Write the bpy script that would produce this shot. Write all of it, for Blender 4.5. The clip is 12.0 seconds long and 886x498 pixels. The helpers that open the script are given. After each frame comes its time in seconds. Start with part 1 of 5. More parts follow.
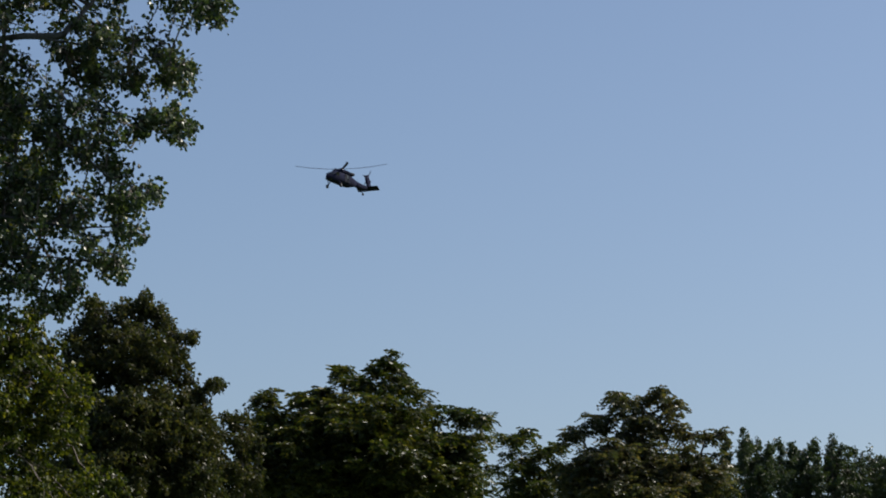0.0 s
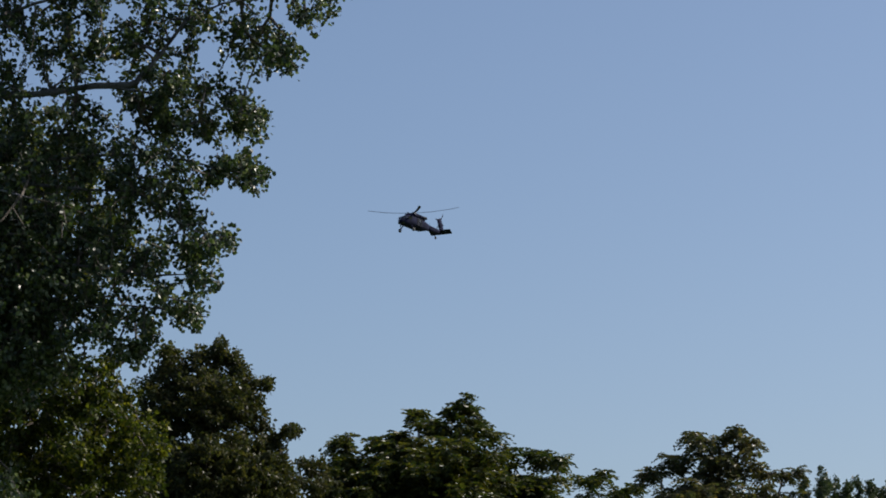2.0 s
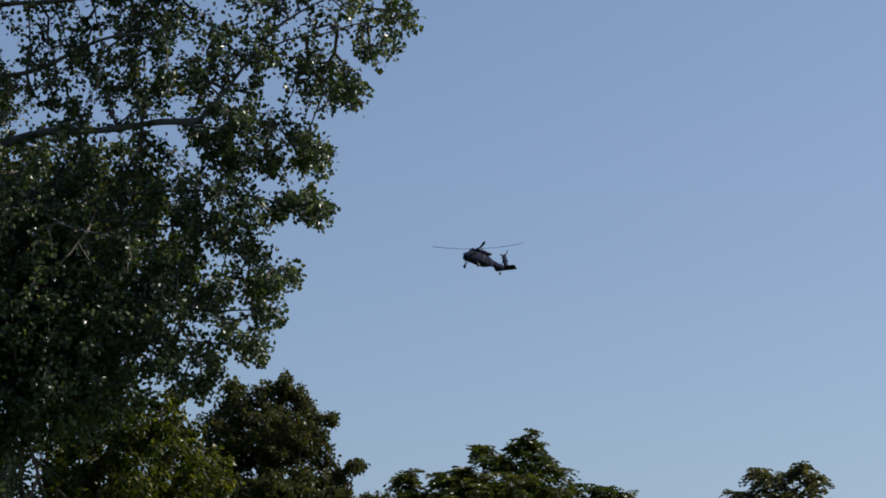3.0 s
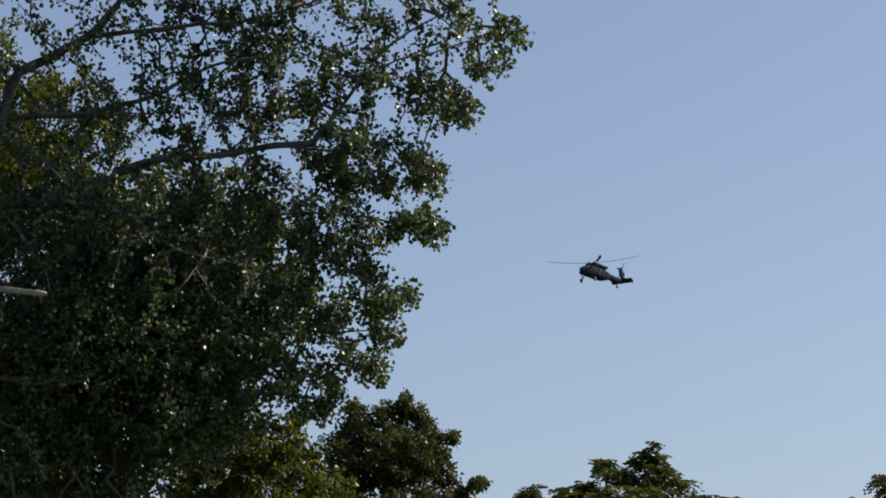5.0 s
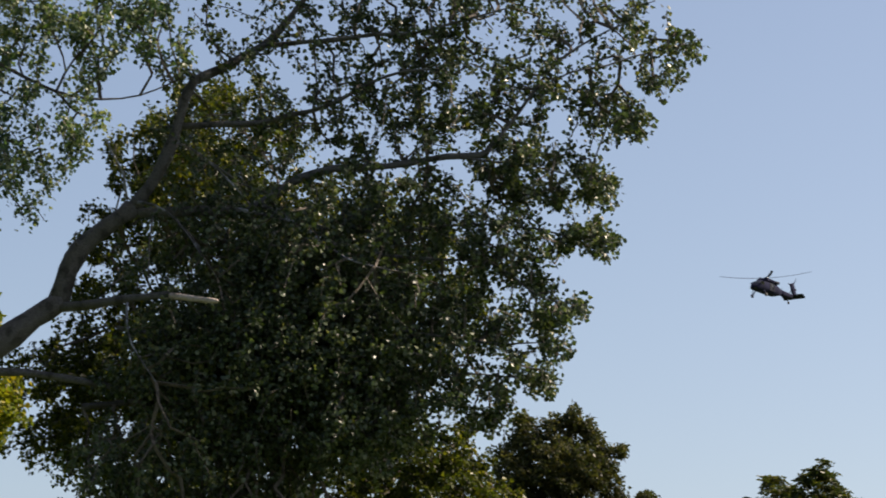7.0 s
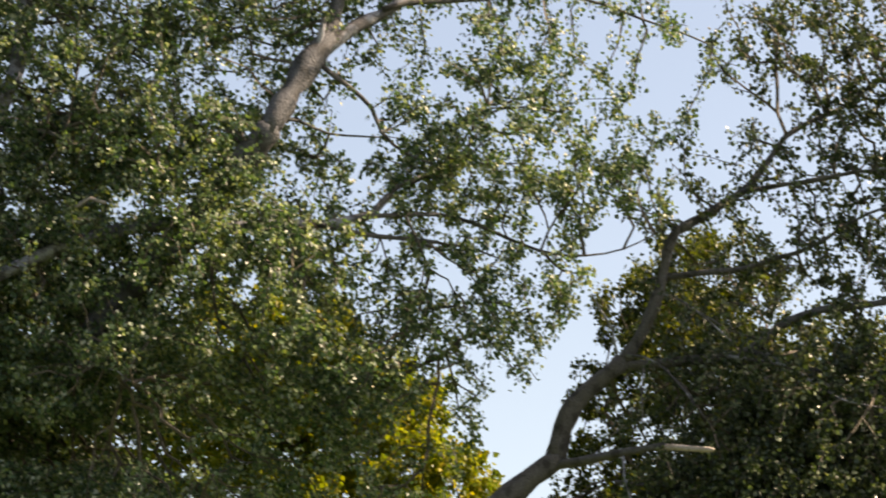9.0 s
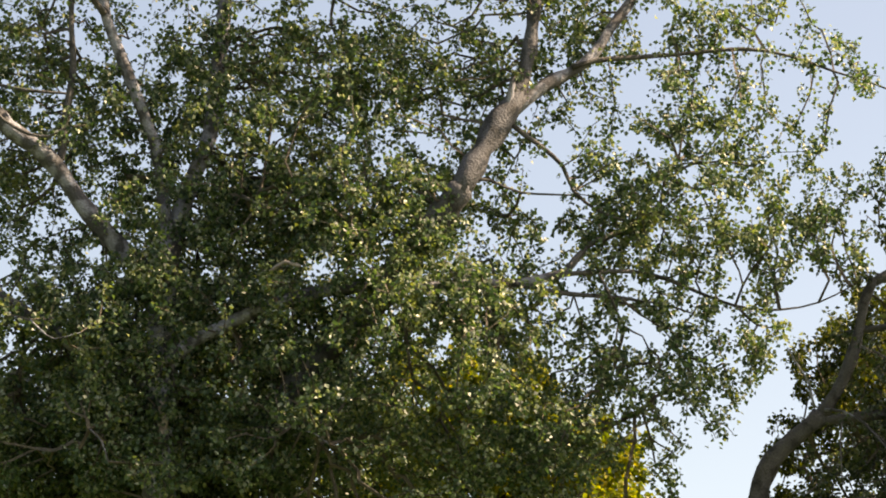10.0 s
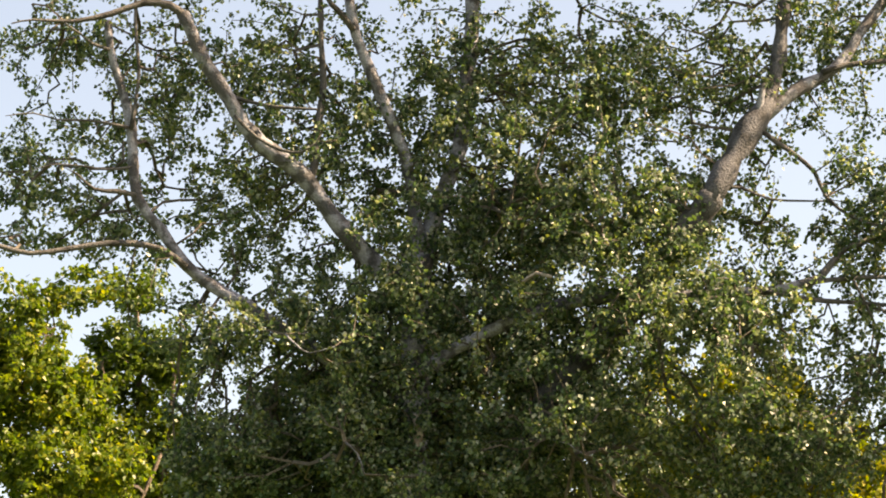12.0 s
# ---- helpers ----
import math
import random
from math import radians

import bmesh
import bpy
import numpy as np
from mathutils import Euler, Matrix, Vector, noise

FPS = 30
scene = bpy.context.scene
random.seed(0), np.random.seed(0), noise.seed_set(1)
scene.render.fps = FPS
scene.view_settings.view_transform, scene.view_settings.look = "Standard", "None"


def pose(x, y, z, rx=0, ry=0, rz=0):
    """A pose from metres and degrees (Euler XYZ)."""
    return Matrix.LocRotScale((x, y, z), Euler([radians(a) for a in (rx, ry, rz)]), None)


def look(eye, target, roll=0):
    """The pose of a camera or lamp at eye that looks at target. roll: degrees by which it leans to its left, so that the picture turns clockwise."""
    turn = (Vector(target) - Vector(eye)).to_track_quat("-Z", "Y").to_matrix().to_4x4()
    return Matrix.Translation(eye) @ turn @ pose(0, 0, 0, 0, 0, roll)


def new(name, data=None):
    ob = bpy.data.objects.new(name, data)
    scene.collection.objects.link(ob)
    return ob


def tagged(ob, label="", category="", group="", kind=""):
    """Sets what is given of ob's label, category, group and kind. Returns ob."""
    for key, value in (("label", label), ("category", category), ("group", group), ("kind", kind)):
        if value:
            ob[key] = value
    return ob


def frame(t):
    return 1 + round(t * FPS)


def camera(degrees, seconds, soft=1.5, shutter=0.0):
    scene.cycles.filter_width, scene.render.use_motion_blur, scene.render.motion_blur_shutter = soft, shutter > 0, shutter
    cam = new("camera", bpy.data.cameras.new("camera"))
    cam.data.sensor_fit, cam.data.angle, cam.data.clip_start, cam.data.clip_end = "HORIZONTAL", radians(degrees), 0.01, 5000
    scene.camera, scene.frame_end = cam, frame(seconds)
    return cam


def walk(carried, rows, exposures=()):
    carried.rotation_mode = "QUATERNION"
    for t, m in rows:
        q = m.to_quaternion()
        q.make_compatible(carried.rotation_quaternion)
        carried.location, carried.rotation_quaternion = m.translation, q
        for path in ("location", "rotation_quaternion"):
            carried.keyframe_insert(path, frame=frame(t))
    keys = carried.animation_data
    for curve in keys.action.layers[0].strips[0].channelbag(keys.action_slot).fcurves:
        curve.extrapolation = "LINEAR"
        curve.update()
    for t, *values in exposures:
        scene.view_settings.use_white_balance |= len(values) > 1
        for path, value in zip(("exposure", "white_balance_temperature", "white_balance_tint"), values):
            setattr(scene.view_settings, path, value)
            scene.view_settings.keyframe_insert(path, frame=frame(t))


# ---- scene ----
cam = camera(17.385, 12.0, soft=1.8, shutter=0.2)
walk(cam, [
    (0, pose(0, 0, 1.6, 0, 0, 0.021) @ pose(0, 0, 0, 100.729, 0, 0) @ pose(0, 0, 0, 0, 0, 0.781)),
    (0.5, pose(0, 0, 1.6, 0, 0, 0.724) @ pose(0, 0, 0, 101.292, 0, 0) @ pose(0, 0, 0, 0, 0, 0.997)),
    (1, pose(0, 0, 1.6, 0, 0, 0.600) @ pose(0, 0, 0, 101.296, 0, 0) @ pose(0, 0, 0, 0, 0, 0.477)),
    (1.5, pose(0, 0, 1.6, 0, 0, 0.829) @ pose(0, 0, 0, 101.440, 0, 0) @ pose(0, 0, 0, 0, 0, 0.182)),
    (2, pose(0, 0, 1.6, 0, 0, 1.504) @ pose(0, 0, 0, 101.565, 0, 0) @ pose(0, 0, 0, 0, 0, 0.166)),
    (2.5, pose(0, 0, 1.6, 0, 0, 2.103) @ pose(0, 0, 0, 101.735, 0, 0) @ pose(0, 0, 0, 0, 0, 0.051)),
    (3, pose(0, 0, 1.6, 0, 0, 2.814) @ pose(0, 0, 0, 102.263, 0, 0) @ pose(0, 0, 0, 0, 0, 0.451)),
    (3.5, pose(0, 0, 1.6, 0, 0, 3.357) @ pose(0, 0, 0, 102.387, 0, 0) @ pose(0, 0, 0, 0, 0, 0.117)),
    (3.7, pose(0, 0, 1.6, 0, 0, 3.638) @ pose(0, 0, 0, 102.538, 0, 0) @ pose(0, 0, 0, 0, 0, -0.187)),
    (5.3, pose(0, 0, 1.6, 0, 0, 5.351) @ pose(0, 0, 0, 102.602, 0, 0) @ pose(0, 0, 0, 0, 0, -0.581)),
    (5.5, pose(0, 0, 1.6, 0, 0, 5.349) @ pose(0, 0, 0, 102.608, 0, 0) @ pose(0, 0, 0, 0, 0, -0.403)),
    (6, pose(0, 0, 1.6, 0, 0, 5.614) @ pose(0, 0, 0, 102.546, 0, 0) @ pose(0, 0, 0, 0, 0, -0.224)),
    (6.5, pose(0, 0, 1.6, 0, 0, 7.060) @ pose(0, 0, 0, 102.602, 0, 0) @ pose(0, 0, 0, 0, 0, 0.135)),
    (6.7, pose(0, 0, 1.6, 0, 0, 7.591) @ pose(0, 0, 0, 102.660, 0, 0) @ pose(0, 0, 0, 0, 0, 0.524)),
    (8.3, pose(0, 0, 1.6, 0, 0, 14.542) @ pose(0, 0, 0, 104.253, 0, 0) @ pose(0, 0, 0, 0, 0, -0.486)),
    (8.5, pose(0, 0, 1.6, 0, 0, 15.303) @ pose(0, 0, 0, 104.508, 0, 0) @ pose(0, 0, 0, 0, 0, -0.572)),
    (9, pose(0, 0, 1.6, 0, 0, 18.552) @ pose(0, 0, 0, 105.751, 0, 0) @ pose(0, 0, 0, 0, 0, -0.367)),
    (9.5, pose(0, 0, 1.6, 0, 0, 21.311) @ pose(0, 0, 0, 106.471, 0, 0) @ pose(0, 0, 0, 0, 0, -0.301)),
    (10, pose(0, 0, 1.6, 0, 0, 22.522) @ pose(0, 0, 0, 106.929, 0, 0) @ pose(0, 0, 0, 0, 0, -0.324)),
    (10.5, pose(0, 0, 1.6, 0, 0, 23.691) @ pose(0, 0, 0, 107.342, 0, 0) @ pose(0, 0, 0, 0, 0, -0.538)),
    (11, pose(0, 0, 1.6, 0, 0, 25.158) @ pose(0, 0, 0, 107.392, 0, 0) @ pose(0, 0, 0, 0, 0, -0.036)),
    (11.5, pose(0, 0, 1.6, 0, 0, 26.615) @ pose(0, 0, 0, 107.301, 0, 0) @ pose(0, 0, 0, 0, 0, -0.017)),
    (12, pose(0, 0, 1.6, 0, 0, 27.717) @ pose(0, 0, 0, 107.142, 0, 0) @ pose(0, 0, 0, 0, 0, 0.257)),
], exposures=[(0.0, 0.11, 6250, 11.3), (2.0, 0.11, 6250, 11.3), (3.5, 0.14, 6250, 13), (5.5, 0.47, 7000, 14), (6.7, 0.61, 7250, 15),
              (8.3, 1.36, 8500, 15.5), (9.5, 1.6, 9700, 16.5), (10.5, 1.66, 10200, 16.5), (12.0, 1.94, 10700, 17)])

# ---- light ----
SUN_AZ, SUN_EL = 72.0, 44.0
world = bpy.data.worlds.new("sky")
scene.world = world
world.use_nodes = True
wn = world.node_tree
sky = wn.nodes.new("ShaderNodeTexSky")
sky.sky_type, sky.sun_disc = "NISHITA", False
sky.sun_elevation, sky.sun_rotation = radians(SUN_EL), radians(SUN_AZ)
sky.air_density, sky.dust_density, sky.ozone_density, sky.altitude = 0.93, 2.0, 1.7, 100
wn.nodes["Background"].inputs["Strength"].default_value = 0.102
wn.links.new(sky.outputs["Color"], wn.nodes["Background"].inputs["Color"])
sun = new("sun", bpy.data.lights.new("sun", "SUN"))
sun.data.energy, sun.data.angle, sun.data.color = 5.0, radians(0.53), (1.0, 0.92, 0.79)
az, el = radians(SUN_AZ), radians(SUN_EL)
toward = Vector((math.sin(az) * math.cos(el), math.cos(az) * math.cos(el), math.sin(el)))
sun.matrix_world = look(toward * 200, (0, 0, 0))


# ---- materials ----
def material(name):
    mat = bpy.data.materials.new(name)
    mat.use_nodes = True
    nt = mat.node_tree
    return mat, nt, nt.nodes["Principled BSDF"], nt.nodes["Material Output"]


def ramp(nt, stops):
    node = nt.nodes.new("ShaderNodeValToRGB")
    els = node.color_ramp.elements
    while len(els) < len(stops):
        els.new(0.5)
    for e, (p, c) in zip(els, stops):
        e.position, e.color = p, (*c, 1)
    return node


def leaf_material(name, stops, glow=0.3, rough=0.36, gloss=0.34):
    """Leaves: a tone for each leaf, patches over the crown, light through the blade."""
    mat, nt, bsdf, out = material(name)
    geo = nt.nodes.new("ShaderNodeNewGeometry")
    coord = nt.nodes.new("ShaderNodeTexCoord")
    patch = nt.nodes.new("ShaderNodeTexNoise")
    patch.inputs["Scale"].default_value, patch.inputs["Detail"].default_value = 0.9, 2.0
    nt.links.new(coord.outputs["Object"], patch.inputs["Vector"])
    mixv = nt.nodes.new("ShaderNodeMath")
    mixv.operation = "MULTIPLY_ADD"
    nt.links.new(patch.outputs["Fac"], mixv.inputs[0])
    mixv.inputs[1].default_value = 0.9
    mixv.inputs[2].default_value = -0.45
    add = nt.nodes.new("ShaderNodeMath")
    add.operation, add.use_clamp = "ADD", True
    nt.links.new(geo.outputs["Random Per Island"], add.inputs[0])
    nt.links.new(mixv.outputs[0], add.inputs[1])
    tone = ramp(nt, stops)
    nt.links.new(add.outputs[0], tone.inputs["Fac"])
    nt.links.new(tone.outputs["Color"], bsdf.inputs["Base Color"])
    bsdf.inputs["Roughness"].default_value = rough
    bsdf.inputs["Specular IOR Level"].default_value = gloss
    trans = nt.nodes.new("ShaderNodeBsdfTranslucent")
    warm = nt.nodes.new("ShaderNodeMix")
    warm.data_type, warm.blend_type = "RGBA", "MULTIPLY"
    warm.inputs["Factor"].default_value = 1.0
    nt.links.new(tone.outputs["Color"], warm.inputs["A"])
    warm.inputs["B"].default_value = (1.5, 1.55, 0.7, 1)
    nt.links.new(warm.outputs["Result"], trans.inputs["Color"])
    mix = nt.nodes.new("ShaderNodeMixShader")
    mix.inputs["Fac"].default_value = glow
    nt.links.new(bsdf.outputs[0], mix.inputs[1])
    nt.links.new(trans.outputs[0], mix.inputs[2])
    nt.links.new(mix.outputs[0], out.inputs["Surface"])
    return mat


def bark_material(name, light, dark, scale=3.0, rough=0.85, spots=0.62):
    """Bark: pale skin, dark scars across it and fine relief."""
    mat, nt, bsdf, out = material(name)
    coord = nt.nodes.new("ShaderNodeTexCoord")
    big = nt.nodes.new("ShaderNodeTexNoise")
    big.inputs["Scale"].default_value, big.inputs["Detail"].default_value = scale, 6.0
    fine = nt.nodes.new("ShaderNodeTexNoise")
    fine.inputs["Scale"].default_value, fine.inputs["Detail"].default_value = scale * 9, 8.0
    for n in (big, fine):
        nt.links.new(coord.outputs["Object"], n.inputs["Vector"])
    tone = ramp(nt, [(0.3, light), (spots - 0.1, [0.75 * a + 0.25 * b for a, b in zip(light, dark)]), (spots, dark)])
    nt.links.new(big.outputs["Fac"], tone.inputs["Fac"])
    speck = ramp(nt, [(0.35, (0.55, 0.55, 0.55)), (0.6, (1, 1, 1))])
    nt.links.new(fine.outputs["Fac"], speck.inputs["Fac"])
    mul = nt.nodes.new("ShaderNodeMix")
    mul.data_type, mul.blend_type = "RGBA", "MULTIPLY"
    mul.inputs["Factor"].default_value = 0.8
    nt.links.new(tone.outputs["Color"], mul.inputs["A"])
    nt.links.new(speck.outputs["Color"], mul.inputs["B"])
    nt.links.new(mul.outputs["Result"], bsdf.inputs["Base Color"])
    bump = nt.nodes.new("ShaderNodeBump")
    bump.inputs["Strength"].default_value, bump.inputs["Distance"].default_value = 0.8, 0.03
    nt.links.new(fine.outputs["Fac"], bump.inputs["Height"])
    nt.links.new(bump.outputs[0], bsdf.inputs["Normal"])
    bsdf.inputs["Roughness"].default_value = rough
    return mat


def painted(name, colour, rough=0.55, metal=0.0, wear=0.25, scale=2.0, gloss=0.5):
    mat, nt, bsdf, out = material(name)
    coord = nt.nodes.new("ShaderNodeTexCoord")
    tex = nt.nodes.new("ShaderNodeTexNoise")
    tex.inputs["Scale"].default_value, tex.inputs["Detail"].default_value = scale, 6.0
    nt.links.new(coord.outputs["Object"], tex.inputs["Vector"])
    tone = ramp(nt, [(0.3, [c * (1 - wear) for c in colour]), (0.7, [c * (1 + wear) for c in colour])])
    nt.links.new(tex.outputs["Fac"], tone.inputs["Fac"])
    nt.links.new(tone.outputs["Color"], bsdf.inputs["Base Color"])
    bsdf.inputs["Roughness"].default_value, bsdf.inputs["Metallic"].default_value = rough, metal
    bsdf.inputs["Specular IOR Level"].default_value = gloss
    return mat


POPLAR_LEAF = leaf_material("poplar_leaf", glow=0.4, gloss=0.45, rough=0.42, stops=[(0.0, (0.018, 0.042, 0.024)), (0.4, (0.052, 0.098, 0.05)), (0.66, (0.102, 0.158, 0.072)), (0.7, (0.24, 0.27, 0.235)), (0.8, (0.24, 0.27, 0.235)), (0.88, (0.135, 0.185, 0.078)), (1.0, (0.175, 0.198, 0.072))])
# Poplar leaf copied darker: shade on the leaning tree put into the colour.
SHADED_POPLAR_LEAF = leaf_material("shaded_poplar_leaf", glow=0.32, gloss=0.42, rough=0.38, stops=[(0.0, (0.012, 0.022, 0.011)), (0.45, (0.03, 0.05, 0.022)), (0.8, (0.066, 0.094, 0.038)), (0.9, (0.125, 0.15, 0.105)), (1.0, (0.112, 0.118, 0.036))])
# Maple leaf toned down, standing for the leaning poplar's shade on this tree.
SHADED_MAPLE_LEAF = leaf_material("shaded_maple_leaf", [(0.0, (0.012, 0.02, 0.005)), (0.5, (0.034, 0.048, 0.009)), (0.85, (0.08, 0.09, 0.013)), (1.0, (0.14, 0.135, 0.017))], glow=0.4, gloss=0.18)
FRESH_LEAF = leaf_material("fresh_leaf", [(0.0, (0.03, 0.06, 0.012)), (0.4, (0.06, 0.1, 0.018)), (0.8, (0.1, 0.145, 0.022)), (1.0, (0.17, 0.19, 0.03))], glow=0.45, gloss=0.25)
MAPLE_LEAF = leaf_material("maple_leaf", [(0.0, (0.035, 0.07, 0.012)), (0.4, (0.08, 0.13, 0.02)), (0.8, (0.15, 0.19, 0.025)), (1.0, (0.24, 0.24, 0.03))], glow=0.45, gloss=0.25)
YELLOW_LEAF = leaf_material("yellow_leaf", [(0.0, (0.05, 0.075, 0.01)), (0.4, (0.1, 0.13, 0.016)), (0.8, (0.185, 0.19, 0.02)), (1.0, (0.3, 0.25, 0.024))], glow=0.5, gloss=0.2)
OLIVE_LEAF = leaf_material("olive_leaf", [(0.0, (0.02, 0.027, 0.012)), (0.5, (0.042, 0.05, 0.02)), (1.0, (0.085, 0.076, 0.028))], glow=0.38, gloss=0.16)
PINNATE_LEAF = leaf_material("pinnate_leaf", [(0.0, (0.016, 0.028, 0.007)), (0.5, (0.034, 0.048, 0.01)), (1.0, (0.1, 0.095, 0.018))], glow=0.42, gloss=0.3)
RUSSET_LEAF = leaf_material("russet_leaf", [(0.0, (0.028, 0.038, 0.018)), (0.55, (0.058, 0.064, 0.03)), (1.0, (0.115, 0.092, 0.042))], glow=0.42, gloss=0.3)
FAR_LEAF = leaf_material("far_leaf", [(0.0, (0.022, 0.038, 0.018)), (0.5, (0.036, 0.056, 0.026)), (1.0, (0.06, 0.075, 0.03))])
# Poplar bark darkened for shade on the leaning tree, also grey for thin branches.
SHADED_GREY_BARK = bark_material("shaded_grey_bark", (0.105, 0.1, 0.102), (0.036, 0.033, 0.033), 5.0)
POPLAR_BARK = bark_material("poplar_bark", (0.3, 0.31, 0.375), (0.075, 0.073, 0.084), 5.0, spots=0.55)
# Darker copy of the pale bark; the great limb's shade is in its colour.
SHADED_LIMB_BARK = bark_material("shaded_limb_bark", (0.105, 0.106, 0.125), (0.042, 0.041, 0.046), 4.0, spots=0.58)
BROWN_BARK = bark_material("brown_bark", (0.16, 0.12, 0.09), (0.05, 0.04, 0.03), 5.0)
TWIG_BARK = bark_material("twig_bark", (0.12, 0.1, 0.084), (0.05, 0.04, 0.032), 6.0)
DEAD_WOOD = bark_material("dead_wood", (0.48, 0.4, 0.36), (0.24, 0.19, 0.16), 5.0, spots=0.7)


# ---- building helpers ----
def mesh_from(name, verts, faces_flat, sizes, mat, smooth=False):
    """A mesh from numpy arrays: corner indices in a row, and each face's number of corners."""
    me = bpy.data.meshes.new(name)
    me.vertices.add(len(verts))
    me.vertices.foreach_set("co", np.ascontiguousarray(verts, dtype=np.float32).ravel())
    me.loops.add(len(faces_flat))
    me.loops.foreach_set("vertex_index", np.ascontiguousarray(faces_flat, dtype=np.int32))
    me.polygons.add(len(sizes))
    starts = np.concatenate([[0], np.cumsum(sizes)[:-1]]).astype(np.int32)
    me.polygons.foreach_set("loop_start", starts)
    me.polygons.foreach_set("use_smooth", np.full(len(sizes), smooth))
    me.materials.append(mat)
    me.update(calc_edges=True)
    me.validate()
    return me


def child(name, me, parent, label="", kind=""):
    ob = new(name, me)
    ob.parent = parent
    return tagged(ob, label=label, kind=kind)


def part(name, bm, mat, parent, label="", smooth=False):
    me = bpy.data.meshes.new(name)
    for f in bm.faces:
        f.smooth = smooth
    bm.to_mesh(me)
    bm.free()
    me.materials.append(mat)
    return child(name, me, parent, label)


def spline(pts, step=0.18):
    """Points along a smooth curve through pts."""
    p = np.array(pts, float)
    if len(p) == 2:
        p = np.array([p[0], (p[0] + p[1]) / 2, p[1]])
    q = np.vstack([2 * p[0] - p[1], p, 2 * p[-1] - p[-2]])
    out = []
    for i in range(1, len(q) - 2):
        n = max(2, int(np.linalg.norm(q[i + 1] - q[i]) / step))
        for t in np.arange(n) / n:
            out.append(0.5 * (2 * q[i] + (q[i + 1] - q[i - 1]) * t + (2 * q[i - 1] - 5 * q[i] + 4 * q[i + 1] - q[i + 2]) * t * t
                              + (3 * q[i] - q[i - 1] - 3 * q[i + 1] + q[i + 2]) * t ** 3))
    return np.array(out + [p[-1]])


def tube(path, r0, r1, rng, sides=10, lump=0.13):
    """A tapering, slightly lumpy limb along the path, with closed ends."""
    n = len(path)
    tan = np.gradient(path, axis=0)
    tan /= np.linalg.norm(tan, axis=1)[:, None] + 1e-9
    ref = np.array([0.31, 0.9, 0.3])
    a = np.cross(tan, ref)
    a /= np.linalg.norm(a, axis=1)[:, None] + 1e-9
    b = np.cross(tan, a)
    ang = np.arange(sides) / sides * 2 * np.pi
    rad = np.linspace(r0, r1, n)[:, None] * (1 + lump * rng.standard_normal((n, 1)) * 0.6 + lump * rng.standard_normal((n, sides)) * 0.6)
    ring = path[:, None] + rad[..., None] * (np.cos(ang)[None, :, None] * a[:, None] + np.sin(ang)[None, :, None] * b[:, None])
    verts = np.vstack([ring.reshape(-1, 3), path[:1], path[-1:] + tan[-1:] * r1])
    i, j = np.meshgrid(np.arange(n - 1), np.arange(sides), indexing="ij")
    k = (j + 1) % sides
    quads = np.stack([i * sides + j, i * sides + k, (i + 1) * sides + k, (i + 1) * sides + j], -1).reshape(-1, 4)
    j = np.arange(sides)
    k = (j + 1) % sides
    caps = np.vstack([np.stack([k, j, np.full(sides, n * sides)], -1), np.stack([(n - 1) * sides + j, (n - 1) * sides + k, np.full(sides, n * sides + 1)], -1)])
    return verts, np.concatenate([quads.ravel(), caps.ravel()]), np.concatenate([np.full(len(quads), 4), np.full(len(caps), 3)])


def sticks(a, b, ra, rb, name, mat):
    """Many thin three-sided twigs from a to b, in one mesh."""
    d = b - a
    d /= np.linalg.norm(d, axis=1)[:, None] + 1e-9
    u = np.cross(d, np.array([0.3, 0.2, 0.93]))
    u /= np.linalg.norm(u, axis=1)[:, None] + 1e-9
    v = np.cross(d, u)
    rows = []
    for p, r in ((a, ra), (b, rb)):
        for k in range(3):
            w = 2 * np.pi * k / 3
            rows.append(p + r[:, None] * (np.cos(w) * u + np.sin(w) * v))
    verts = np.stack(rows, 1).reshape(-1, 3)
    base = np.arange(len(a))[:, None] * 6
    quads = np.concatenate([base + np.array([k, (k + 1) % 3, 3 + (k + 1) % 3, 3 + k]) for k in range(3)], 1)
    return mesh_from(name, verts, quads.ravel(), np.full(len(a) * 3, 4), mat)


def unit(v):
    return v / (np.linalg.norm(v, axis=-1, keepdims=True) + 1e-9)


def leaf_mesh(pos, axis, rng, length, width, mat, round_leaf=True, name="crown"):
    """One folded blade at each place, along its axis: six corners, or four for far leaves."""
    n = len(pos)
    axis = unit(axis)
    side = unit(np.cross(axis, unit(rng.standard_normal((n, 3)))))
    nrm = np.cross(axis, side)
    size = rng.uniform(0.7, 1.25, (n, 1))
    ln, wd = length * size, width * size * rng.uniform(0.8, 1.15, (n, 1))
    fold = rng.uniform(0.05, 0.3, (n, 1)) * wd
    tip = pos + axis * ln + nrm * rng.uniform(-0.25, 0.1, (n, 1)) * ln
    if round_leaf:
        vs = [pos, pos + axis * ln * 0.26 + side * wd * 0.5 + nrm * fold, pos + axis * ln * 0.66 + side * wd * 0.4 + nrm * fold * 0.6, tip,
              pos + axis * ln * 0.66 - side * wd * 0.4 + nrm * fold * 0.6, pos + axis * ln * 0.26 - side * wd * 0.5 + nrm * fold]
        quad = np.array([0, 1, 2, 3, 0, 3, 4, 5])
    else:
        vs = [pos, pos + axis * ln * 0.42 + side * wd * 0.5 + nrm * fold, tip, pos + axis * ln * 0.42 - side * wd * 0.5 + nrm * fold]
        quad = np.array([0, 1, 2, 0, 2, 3])
    verts = np.stack(vs, 1).reshape(-1, 3)
    flat = (np.arange(n)[:, None] * len(vs) + quad).ravel()
    k = 4 if round_leaf else 3
    return mesh_from(name, verts, flat, np.full(n * 2, k), mat)


